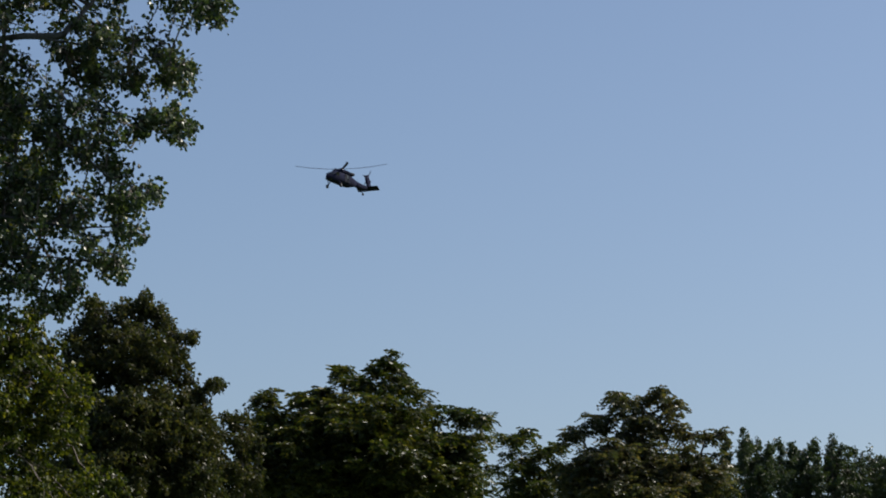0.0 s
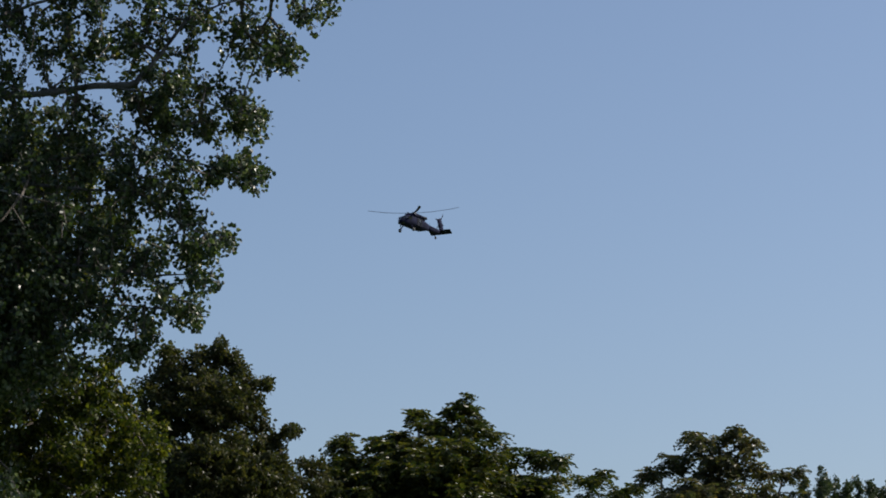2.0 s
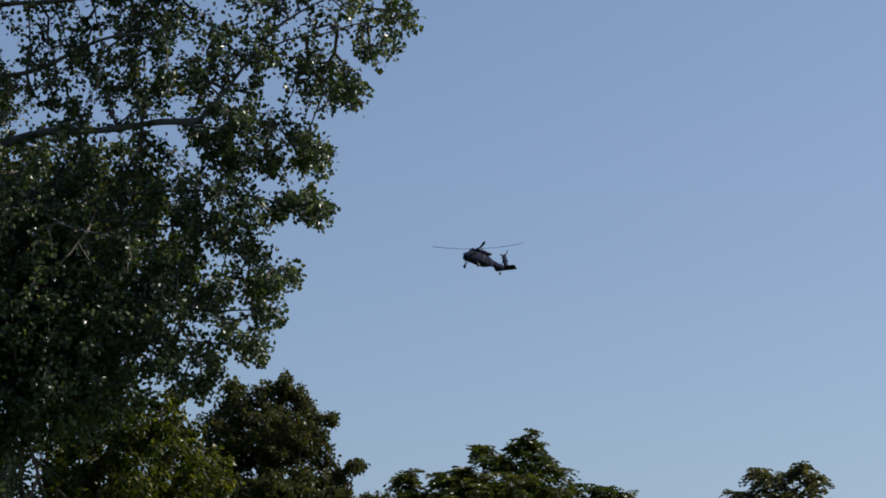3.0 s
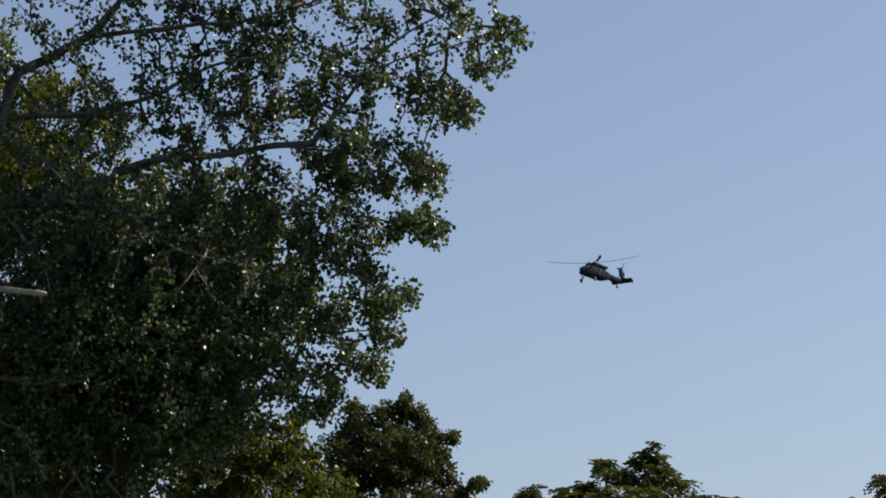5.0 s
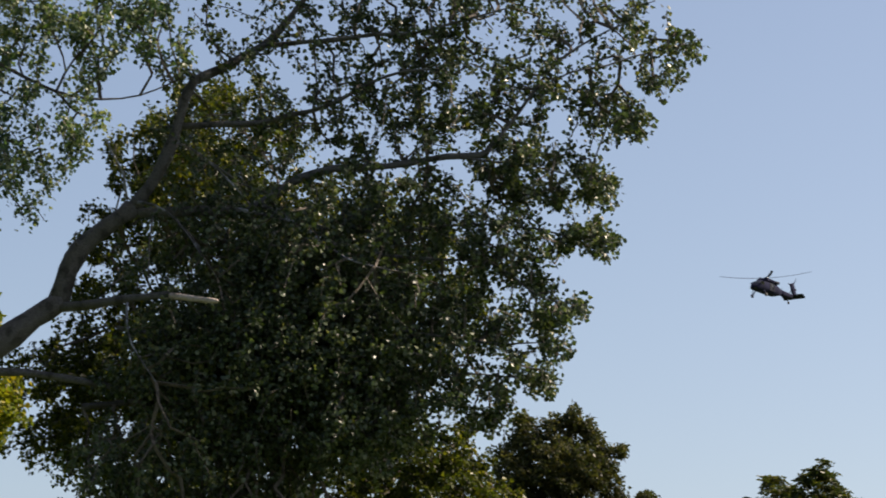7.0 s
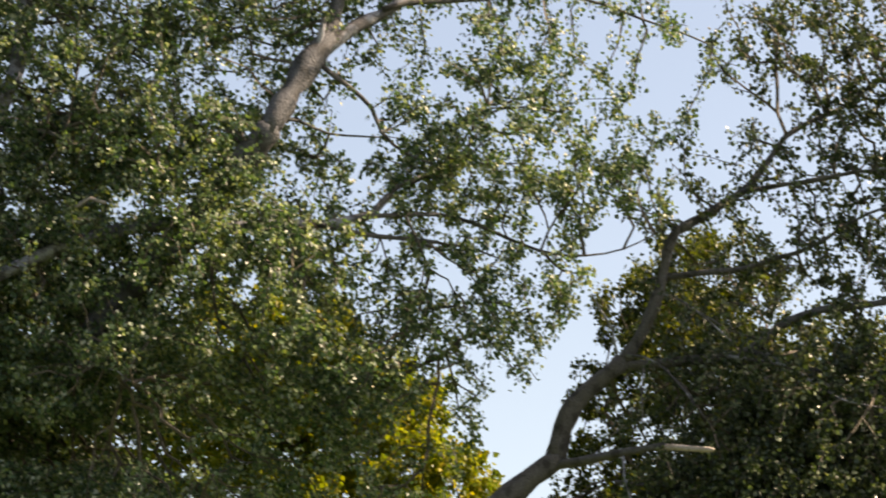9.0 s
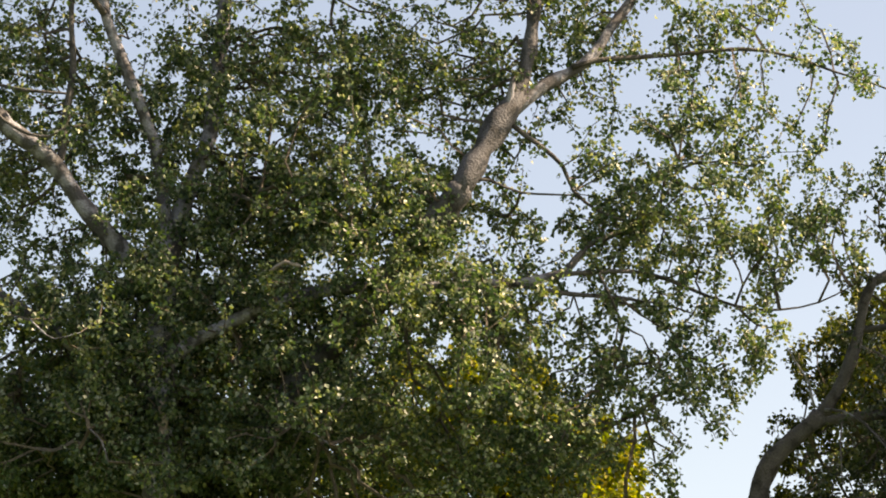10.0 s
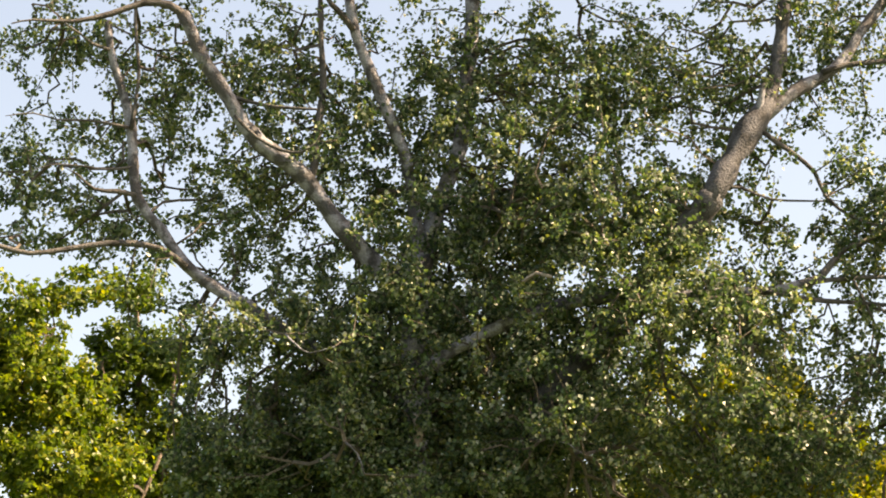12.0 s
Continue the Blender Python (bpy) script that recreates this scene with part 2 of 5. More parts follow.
def fill(lobes, rng, spacing, gap, thin, holes=()):
    """Twig ends inside the lobes of a crown: (x, y, z, rx, ry, rz, how full). Denser towards the skin, with gaps.
    holes: round openings in the crown (x, y, z, radius), where no twig ends, in rows along the camera's sight lines."""
    pts = []
    for x, y, z, rx, ry, rz, full in lobes:
        n = int(4.19 * rx * ry * rz / spacing ** 3 * full) + 3
        d = unit(rng.standard_normal((n, 3))) * rng.uniform(0.05, 1.0, (n, 1)) ** 0.42
        p = np.array([x, y, z]) + d * np.array([rx, ry, rz]) * rng.uniform(0.85, 1.15, (n, 1))
        keep = [noise.noise(Vector((1.5 * q[0] / gap, 0.35 * q[1] / gap, 1.7 * q[2] / gap))) + 0.5 * noise.noise(Vector(q) * 3.0 / gap) > thin - 0.4 * max(0.0, full - 0.6) for q in p]
        pts.append(p[np.array(keep, bool)])
    pts = np.vstack(pts)
    for x, y, z, r in holes:
        pts = pts[np.sum((pts - np.array([x, y, z])) ** 2, 1) > (r + 0.06) ** 2]
    return pts


def grow(nodes, ends, rng, step):
    """Join every twig end to the nearest wood that stands already, nearest ends first; wood that carries more is thicker."""
    d0 = np.array([np.min(np.sum((nodes - e) ** 2, 1)) for e in ends])
    n0 = n = len(nodes)
    store = np.zeros((n0 + len(ends) * 14, 3))
    store[:n0] = nodes
    above = np.full(len(store), -1)
    away = np.zeros(len(store))
    load = np.zeros(len(store))
    last = []
    for e in ends[np.argsort(d0)]:
        j = int(np.argmin(np.sqrt(np.sum((store[:n] - e) ** 2, 1)) + 0.4 * away[:n]))
        start = store[j].copy()
        k = min(13, max(1, int(np.linalg.norm(e - start) / step)))
        for i in range(1, k + 1):
            q = start + (e - start) * i / k
            if i < k:
                q = q + rng.standard_normal(3) * 0.27 * step + np.array([0, 0, 0.2 * step * math.sin(math.pi * i / k)])
            store[n], above[n], away[n] = q, j, away[j] + np.linalg.norm(q - store[j])
            j = n
            n += 1
        load[j] += 1
        last.append((store[above[j]], e))
    for i in range(n - 1, n0 - 1, -1):
        load[above[i]] += load[i]
    return store[above[n0:n]], store[n0:n], load[n0:n], np.array(last)


class Plan:
    """What one tree grows from: its limbs, the clumps of leaves in its crown and the openings cut to fit the camera's
    view.
    """

    def __init__(self):
        self.limbs, self.clumps, self.holes = [], [], []

    def limb(self, points, start, end, *own):
        self.limbs.append((points, start, end, *own))

    def clump(self, x, y, z, rx, ry, rz, full):
        self.clumps.append((x, y, z, rx, ry, rz, full))

    def hole(self, x, y, z, radius):
        self.holes.append((x, y, z, radius))


def tree(name, label, base, limbs, lobes, leaf, bark, seed, group="", spacing=0.29, twig=0.0065, sides=10, gap=1.2, thin=-0.38, holes=(), category="tree"):
    """A whole tree: trunk (the first limb), branches, twigs and a crown of leaves.
    limbs: (points, radius at the start, radius at the end). leaf: material, length, width, leaves to a twig, spread, form."""
    rng = np.random.default_rng(seed)
    root = tagged(new(name), label=label, category=category, group=group)
    root.location = base
    b0 = np.array(base)
    nodes = []
    for i, (pts, r0, r1, *own) in enumerate(limbs):
        path = spline(pts) - b0
        knots = max(3, len(path) // 4)
        bend = rng.standard_normal((knots, 3)) * (0.008 + 0.1 * min(r0, 0.1) + (0.02 if r0 < 0.04 else 0))
        bend[0] = bend[-1] = 0
        at = np.linspace(0, knots - 1, len(path))
        path = path + np.stack([np.interp(at, np.arange(knots), bend[:, c]) for c in range(3)], -1)
        v, f, s = tube(path, r0, r1, rng, sides)
        child("trunk" if i == 0 else "branch", mesh_from("limb", v, f, s, own[0] if own else bark, True), root, label="pale bare wood of a broken limb end or added trunk patch" if own and own[0] is DEAD_WOOD else "")
        if not (own and own[0] is DEAD_WOOD):
            nodes.append(path[2:] if i == 0 else path)
    nodes = np.vstack(nodes)
    ends = fill([(x - b0[0], y - b0[1], z - b0[2], *rest) for x, y, z, *rest in lobes], rng, spacing, gap, thin, [(x - b0[0], y - b0[1], z - b0[2], r) for x, y, z, r in holes])
    a, b, load, last = grow(nodes, ends, rng, 0.22)
    ra = np.minimum(twig * load ** 0.4, 0.028)
    child("twig_growth", sticks(a, b, ra, ra * 0.85, "twig_growth", TWIG_BARK), root, kind="stuff")
    mat, length, width, count, spread, form = leaf
    m = len(last)
    if form == "pinnate":
        per, pairs = count, 6
        az_, el_ = rng.uniform(0, 2 * np.pi, (m, per)), rng.uniform(-0.5, 0.75, (m, per))
        d = np.stack([np.cos(az_) * np.cos(el_), np.sin(az_) * np.cos(el_), np.sin(el_)], -1)
        s = np.linspace(0.2, 1.0, pairs)
        ln = spread * rng.uniform(0.7, 1.2, (m, per, 1, 1))
        droop = np.zeros((1, 1, pairs, 3))
        droop[..., 2] = -0.45 * s ** 2
        spine = last[:, 1][:, None, None] + ln * (d[:, :, None] * s[None, None, :, None] + droop)
        across = unit(np.cross(d, np.array([0, 0, 1.0])))[:, :, None]
        pos, axis = [], []
        for sg in (-1, 1):
            pos.append(spine)
            axis.append(sg * across * 0.9 + d[:, :, None] * 0.45 + np.array([0, 0, -0.35]) + rng.standard_normal(spine.shape) * 0.15)
        pos, axis = np.stack(pos).reshape(-1, 3), np.stack(axis).reshape(-1, 3)
        me = leaf_mesh(pos, axis, rng, length, width, mat, False)
    else:
        young = load <= 5
        p, q, m = a[young][:, None], b[young][:, None], int(young.sum())
        u = rng.uniform(-0.1, 1.15, (m, count, 1))
        out = unit(rng.standard_normal((m, count, 3)))
        pos = p * (1 - u) + q * u + out * spread * rng.uniform(0.1, 1.0, (m, count, 1)) ** 0.6 * rng.uniform(0.8, 1.9, (m, 1, 1))
        axis = rng.standard_normal((m, count, 3)) * 0.7 + out * 0.4 + np.array([0, 0, -0.7])
        me = leaf_mesh(pos.reshape(-1, 3), axis.reshape(-1, 3), rng, length, width, mat, form == "broad")
    child("crown", me, root, kind="stuff")
    return root


# ---- ground ----
bm = bmesh.new()
bmesh.ops.create_circle(bm, cap_ends=True, segments=96, radius=2600)
grass = painted("grass", (0.06, 0.09, 0.028), 0.95, 0.0, 0.45, 0.8, 0.2)
me = bpy.data.meshes.new("ground")
bm.to_mesh(me)
bm.free()
me.materials.append(grass)
tagged(new("ground", me), label="mown green grass field reaching the far horizon", category="ground", kind="structure")

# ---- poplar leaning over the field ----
POPLAR = (SHADED_POPLAR_LEAF, 0.06, 0.053, 20, 0.09, "broad")
plan = Plan()
plan.limb([(-14.16, 32.56, 0), (-13.57, 32.6, 4.38), (-11.59, 32.71, 7.47), (-11.07, 32.97, 7.79), (-10.5, 33.23, 8.17), (-10.1, 33.43, 8.54), (-9.82, 33.59, 8.76)], 0.25, 0.135)
plan.limb([(-9.84, 33.59, 8.72), (-9.73, 33.62, 9.16), (-9.58, 33.66, 9.44), (-9.31, 33.74, 9.72), (-9.01, 33.82, 9.97)], 0.132, 0.105)
plan.limb([(-9.05, 33.81, 9.92), (-8.82, 33.85, 10.25), (-8.63, 33.88, 10.65), (-8.51, 33.89, 11), (-8.43, 33.89, 11.36), (-8.28, 33.9, 11.66)], 0.092, 0.06)
plan.limb([(-8.31, 33.9, 11.62), (-8.01, 34.07, 11.82), (-7.69, 34.25, 12.06), (-7.46, 34.4, 12.27), (-7.23, 34.55, 12.63), (-7.03, 34.69, 12.96), (-6.69, 34.86, 13.21), (-6.42, 35.02, 13.38), (-6, 35.19, 13.71), (-5.51, 35.37, 13.91)], 0.06, 0.014)
plan.limb([(-7.52, 34.18, 12.13), (-7, 34.12, 12.17), (-6.55, 34.04, 12.18), (-6.03, 33.97, 12.23), (-5.52, 33.89, 12.21), (-4.88, 33.82, 12.31), (-4.31, 33.73, 12.4)], 0.034, 0.01)
plan.limb([(-8.48, 33.91, 11.04), (-7.99, 33.91, 11.06), (-7.49, 33.92, 11.06), (-7.05, 33.91, 11.16), (-6.77, 33.86, 11.19), (-6.41, 33.82, 11.31), (-6.05, 33.77, 11.49), (-5.63, 33.74, 11.62), (-5.14, 33.71, 11.63)], 0.045, 0.012)
plan.limb([(-9.07, 33.8, 9.92), (-8.65, 33.86, 9.94), (-8.16, 33.93, 9.97), (-7.74, 33.98, 9.99), (-7.46, 33.99, 10.04), (-7.2, 34, 10.2), (-6.95, 34, 10.36), (-6.53, 34.03, 10.48), (-6.11, 34.06, 10.49), (-5.62, 34.09, 10.53), (-5.14, 34.12, 10.61), (-4.72, 34.13, 10.63), (-4.6, 34.09, 10.71)], 0.066, 0.034)
plan.limb([(-4.63, 34.09, 10.7), (-4.46, 34.16, 10.9), (-4.26, 34.24, 11.18), (-4.03, 34.31, 11.52), (-3.79, 34.39, 11.86), (-3.34, 34.49, 12.21), (-2.92, 34.58, 12.44)], 0.03, 0.008)
plan.limb([(-4.03, 34.36, 11.53), (-3.63, 34.53, 11.79), (-3.18, 34.69, 11.91), (-2.84, 34.84, 12.07), (-2.46, 34.99, 12.2), (-2.09, 35.14, 12.35)], 0.014, 0.005)
plan.limb([(-5.05, 34.13, 10.63), (-4.56, 34.1, 10.53), (-4.06, 34.06, 10.44), (-3.57, 34.01, 10.31), (-3.09, 33.96, 10.18)], 0.018, 0.006)
plan.limb([(-7.39, 33.9, 10), (-6.76, 33.93, 9.74), (-6.13, 33.95, 9.66), (-5.44, 33.97, 9.68), (-4.75, 33.97, 9.72), (-4.05, 33.96, 9.64), (-3.5, 33.92, 9.51), (-3.01, 33.87, 9.43)], 0.03, 0.006)
plan.limb([(-7.32, 33.92, 9.97), (-6.96, 33.89, 9.76), (-6.6, 33.86, 9.55), (-5.98, 33.88, 9.32), (-5.15, 33.91, 9.24), (-4.59, 33.89, 9.22), (-4.24, 33.84, 9.02), (-3.96, 33.77, 8.79), (-3.68, 33.7, 8.68), (-3.35, 33.63, 8.63)], 0.03, 0.006)
plan.limb([(-8.37, 33.78, 10.75), (-7.98, 33.67, 10.49), (-7.6, 33.55, 10.2), (-7.22, 33.43, 10.04)], 0.014, 0.008)
plan.limb([(-8.47, 33.75, 9.85), (-8.17, 33.52, 9.54), (-7.96, 33.26, 9.23), (-7.72, 33.01, 8.9)], 0.014, 0.006)
plan.limb([(-8.93, 33.74, 10.04), (-8.67, 33.62, 9.95), (-8.38, 33.52, 9.74), (-8.11, 33.4, 9.42), (-7.97, 33.26, 9.21)], 0.022, 0.01, POPLAR_BARK)
plan.limb([(-7.66, 33.64, 9.9), (-7.28, 33.52, 9.81), (-6.84, 33.41, 9.68), (-6.54, 33.26, 9.44), (-6.18, 33.13, 9.16), (-5.63, 33.02, 8.96)], 0.026, 0.008, POPLAR_BARK)
plan.limb([(-9.05, 33.71, 10.07), (-9.07, 33.62, 10.22), (-9.08, 33.54, 10.38), (-9.18, 33.44, 10.58), (-9.26, 33.34, 10.76)], 0.02, 0.01, POPLAR_BARK)
plan.limb([(-8.45, 33.65, 10.78), (-8.12, 33.53, 10.58), (-7.78, 33.41, 10.28), (-7.49, 33.27, 9.97)], 0.018, 0.009, POPLAR_BARK)
plan.limb([(-9.62, 33.55, 9.46), (-9.61, 33.45, 9.62)], 0.012, 0.005)
plan.limb([(-9.88, 33.58, 8.69), (-9.44, 33.39, 8.68), (-8.99, 33.2, 8.69), (-8.58, 33, 8.69), (-8.23, 32.78, 8.66)], 0.062, 0.046)
plan.limb([(-8.3, 32.82, 8.66), (-8.05, 32.69, 8.62), (-7.81, 32.56, 8.56), (-7.58, 32.43, 8.5)], 0.043, 0.03, DEAD_WOOD)
plan.limb([(-8.82, 33.04, 8.63), (-8.76, 32.9, 8.36), (-8.64, 32.78, 8.05), (-8.44, 32.68, 7.75), (-8.31, 32.56, 7.57)], 0.014, 0.007, POPLAR_BARK)
plan.limb([(-8.61, 33.3, 9.76), (-8.54, 33.01, 9.3), (-8.49, 32.72, 8.85)], 0.011, 0.006)
plan.limb([(-10.99, 32.7, 7.58), (-10.74, 32.42, 7.37), (-10.47, 32.14, 7.17)], 0.03, 0.02, DEAD_WOOD)
plan.limb([(-9.01, 33.3, 8.37), (-8.42, 33.41, 8.29), (-7.91, 33.48, 8.24), (-7.54, 33.51, 8.13), (-7, 33.58, 7.83), (-6.39, 33.65, 7.69), (-5.72, 33.72, 7.76), (-5.12, 33.76, 7.82), (-4.44, 33.81, 7.8), (-3.97, 33.82, 7.75), (-3.68, 33.8, 7.7)], 0.03, 0.006)
plan.limb([(-7.03, 33.67, 8.67), (-6.22, 33.73, 8.53), (-5.46, 33.76, 8.38), (-4.84, 33.75, 8.33), (-4.3, 33.73, 8.24), (-3.88, 33.68, 8.22), (-3.52, 33.62, 8.08)], 0.022, 0.006)
plan.limb([(-9.45, 33.49, 7.45), (-8.66, 33.64, 7.53), (-7.73, 33.79, 7.47), (-6.65, 33.95, 7.44), (-5.77, 34.05, 7.47), (-5.03, 34.1, 7.53), (-4.55, 34.1, 7.35)], 0.04, 0.008)
plan.limb([(-11.14, 33.18, 7.83), (-10.17, 33.32, 7.86), (-9.07, 33.47, 7.68), (-7.98, 33.59, 7.5), (-6.69, 33.7, 7.52), (-5.47, 33.76, 7.53)], 0.05, 0.01)
plan.clump(-6.02, 34.68, 11.45, 0.54, 0.5, 0.38, 0.36)
plan.clump(-5.04, 34.84, 11.27, 0.58, 0.5, 0.38, 0.32)
plan.clump(-4.14, 34.96, 11.52, 0.54, 0.5, 0.31, 0.32)
plan.clump(-5.57, 34.76, 10.23, 0.65, 0.5, 0.38, 0.4)
plan.clump(-4.46, 34.92, 10.13, 0.54, 0.5, 0.31, 0.36)
plan.clump(-3.65, 35.01, 11.68, 0.34, 0.5, 0.24, 0.3)
plan.clump(-2.35, 34.52, 12.07, 0.23, 0.5, 0.12, 0.9)
plan.clump(-2.14, 34.53, 12.14, 0.1, 0.5, 0.06, 1.4)
plan.clump(-2.71, 34.49, 11.6, 0.22, 0.5, 0.11, 1)
plan.clump(-2.92, 34.48, 11.09, 0.28, 0.5, 0.15, 0.9)
plan.clump(-3.27, 34.45, 10.45, 0.22, 0.5, 0.12, 0.9)
plan.clump(-3.27, 34.44, 9.66, 0.26, 0.5, 0.11, 1)
plan.clump(-3.65, 34.41, 9.59, 0.19, 0.5, 0.09, 1)
plan.clump(-3.96, 34.37, 9.13, 0.18, 0.5, 0.08, 1)
plan.clump(-3.62, 34.41, 8.78, 0.26, 0.5, 0.08, 1.3)
plan.clump(-3.83, 34.39, 8.38, 0.24, 0.5, 0.12, 1)
plan.clump(-4.03, 34.36, 8.55, 0.26, 0.5, 0.12, 0.9)
plan.clump(-3.96, 34.37, 7.9, 0.24, 0.5, 0.09, 1.1)
plan.clump(-4.37, 34.32, 7.63, 0.26, 0.5, 0.12, 0.9)
plan.clump(-4.57, 34.3, 7.36, 0.19, 0.5, 0.07, 1.2)
plan.clump(-3.47, 34.43, 11.53, 0.39, 0.5, 0.24, 0.34)
plan.clump(-3.96, 34.37, 10.81, 0.45, 0.5, 0.3, 0.28)
plan.clump(-4.31, 34.33, 10.09, 0.39, 0.5, 0.27, 0.3)
plan.clump(-4.48, 34.31, 9.45, 0.31, 0.5, 0.23, 0.34)
plan.clump(-4.51, 34.31, 8.46, 0.31, 0.5, 0.23, 0.34)
plan.clump(-4.91, 34.25, 7.9, 0.31, 0.5, 0.23, 0.4)
plan.clump(-2.84, 34.48, 12.19, 0.34, 0.5, 0.2, 0.4)
plan.clump(-4.38, 34.32, 11.68, 0.47, 0.5, 0.34, 0.35)
plan.clump(-5.08, 34.23, 12.04, 0.47, 0.5, 0.34, 0.35)
plan.clump(-5.83, 34.1, 11.81, 0.4, 0.5, 0.34, 0.35)
plan.clump(-4.96, 34.55, 10.56, 1.84, 1.3, 1.97, 0.14)
plan.clump(-6.99, 34.4, 10.37, 2.26, 1.4, 2.05, 0.17)
plan.clump(-6.44, 33.89, 8.12, 1.95, 1.4, 1.28, 0.46)
plan.clump(-6.5, 34.39, 11.86, 1.71, 1.1, 1.3, 0.09)
plan.clump(-4.07, 34.26, 9.4, 0.57, 0.85, 1.61, 0.12)
plan.clump(-8.08, 33.64, 6.61, 1.48, 1.4, 0.88, 0.78)
plan.clump(-8.06, 34.47, 9.34, 1.38, 1.2, 1.04, 0.62)
# Unseen crown top, added above the view to shade the leaves below.
plan.clump(-5.63, 34.54, 14.29, 2.39, 1.8, 1.02, 0.26)
plan.clump(-3.14, 34.86, 12.66, 0.75, 0.8, 0.25, 0.55)
plan.clump(-5.4, 34.58, 12.42, 1.43, 1.2, 0.41, 0.3)
plan.clump(-8.3, 34, 12.06, 0.89, 1.2, 0.48, 0.1)
plan.clump(-3.35, 34.04, 9.5, 0.37, 0.5, 0.19, 1.08)
plan.clump(-3.71, 33.7, 8.54, 0.29, 0.5, 0.13, 1.8)
plan.clump(-3.28, 34.44, 10.25, 0.23, 0.5, 0.19, 1.49)
plan.clump(-3.91, 33.77, 7.75, 0.2, 0.5, 0.15, 1.8)
plan.clump(-2.92, 34.88, 11.17, 0.22, 0.5, 0.2, 1.4)
plan.clump(-2.51, 34.91, 11.75, 0.27, 0.5, 0.18, 1.12)
plan.clump(-2.26, 34.93, 12.15, 0.23, 0.4, 0.11, 1.12)
plan.clump(-3.74, 33.79, 8.11, 0.19, 0.4, 0.15, 1.5)
plan.clump(-3.93, 33.97, 9.05, 0.2, 0.4, 0.15, 1.5)
plan.clump(-2.9, 35.38, 12.24, 0.76, 0.59, 0.31, 0.55)
plan.clump(-3.2, 35.36, 11.49, 0.52, 0.68, 0.35, 0.94)
plan.clump(-3.94, 34.88, 12.09, 0.82, 1, 0.48, 0.29)
plan.clump(-3.62, 34.81, 10.41, 0.48, 0.77, 0.34, 0.94)
plan.clump(-3.44, 34.13, 9.59, 0.41, 0.59, 0.25, 0.66)
plan.clump(-4.36, 34.22, 9.4, 0.67, 1.1, 0.47, 0.72)
plan.clump(-4.28, 34.74, 10.59, 0.61, 1, 0.41, 0.94)
plan.clump(-3.88, 33.68, 8.43, 0.46, 0.68, 0.24, 0.45)
plan.clump(-4.16, 33.74, 7.82, 0.43, 0.77, 0.25, 0.45)
plan.clump(-4.71, 33.77, 7.44, 0.6, 0.85, 0.32, 0.54)
plan.clump(-5.01, 33.93, 8.37, 0.8, 1.2, 0.67, 0.46)
plan.clump(-6, 33.77, 7.13, 0.74, 1.2, 0.6, 1.01)
plan.clump(-4.91, 34.65, 11.32, 0.89, 1.1, 0.61, 0.29)
plan.clump(-5.77, 34.32, 10.1, 0.95, 1.1, 0.48, 0.61)
plan.clump(-6.56, 34.07, 9.14, 1.29, 1.3, 0.74, 0.93)
plan.clump(-6.84, 33.82, 7.71, 1.68, 1.4, 1.21, 1.09)
plan.clump(-6.29, 34.33, 11.71, 0.88, 1, 0.41, 0.22)
plan.clump(-8.01, 33.76, 8.14, 0.95, 1.2, 0.88, 0.85)
plan.clump(-7.71, 34.34, 12.46, 0.76, 0.68, 0.34, 0.1)
plan.clump(-6.48, 34.39, 12.75, 0.82, 0.85, 0.48, 0.13)
plan.clump(-7.34, 33.71, 7.76, 2.02, 1.1, 0.74, 0.85)
# Two clumps out of view, added for their shade.
plan.clump(-4.88, 34.96, 13.5, 1.79, 1.4, 0.83, 0.55)
plan.clump(-7.42, 34.51, 13.3, 1.51, 1.3, 0.62, 0.07)
plan.clump(-7.45, 33.69, 5.39, 1.75, 1.5, 1.01, 0.78)
plan.hole(-8.01, 33.25, 13.2, 0.32)
plan.hole(-8.1, 33.64, 13.33, 0.32)
plan.hole(-8.19, 34.03, 13.47, 0.33)
plan.hole(-8.31, 34.51, 13.64, 0.33)
plan.hole(-7.47, 33.37, 12.82, 0.23)
plan.hole(-7.56, 33.76, 12.95, 0.24)
plan.hole(-7.64, 34.16, 13.08, 0.24)
plan.hole(-7.75, 34.64, 13.24, 0.24)
plan.hole(-7.65, 33.33, 12.42, 0.24)
plan.hole(-7.74, 33.72, 12.54, 0.24)
plan.hole(-7.83, 34.11, 12.67, 0.25)
plan.hole(-7.94, 34.6, 12.83, 0.25)
plan.hole(-6.93, 33.49, 11.63, 0.21)
plan.hole(-7.01, 33.88, 11.75, 0.22)
plan.hole(-7.09, 34.27, 11.86, 0.22)
plan.hole(-7.19, 34.76, 12.01, 0.22)
plan.hole(-5.75, 33.71, 10.19, 0.23)
plan.hole(-5.82, 34.11, 10.29, 0.23)
plan.hole(-5.88, 34.5, 10.39, 0.23)
plan.hole(-5.97, 34.99, 10.52, 0.24)
plan.hole(-4.97, 33.84, 10.68, 0.13)
plan.hole(-5.03, 34.23, 10.79, 0.13)
plan.hole(-5.09, 34.63, 10.9, 0.14)
plan.hole(-5.16, 35.12, 11.03, 0.14)
plan.hole(-3.5, 34.02, 11.67, 0.2)
plan.hole(-3.54, 34.42, 11.79, 0.2)
plan.hole(-3.58, 34.82, 11.91, 0.2)
plan.hole(-3.64, 35.31, 12.05, 0.21)
plan.hole(-3.92, 33.98, 9.85, 0.13)
plan.hole(-3.96, 34.37, 9.95, 0.13)
plan.hole(-4.01, 34.77, 10.04, 0.14)
plan.hole(-4.06, 35.27, 10.17, 0.14)
plan.hole(-7, 33.48, 10.77, 0.15)
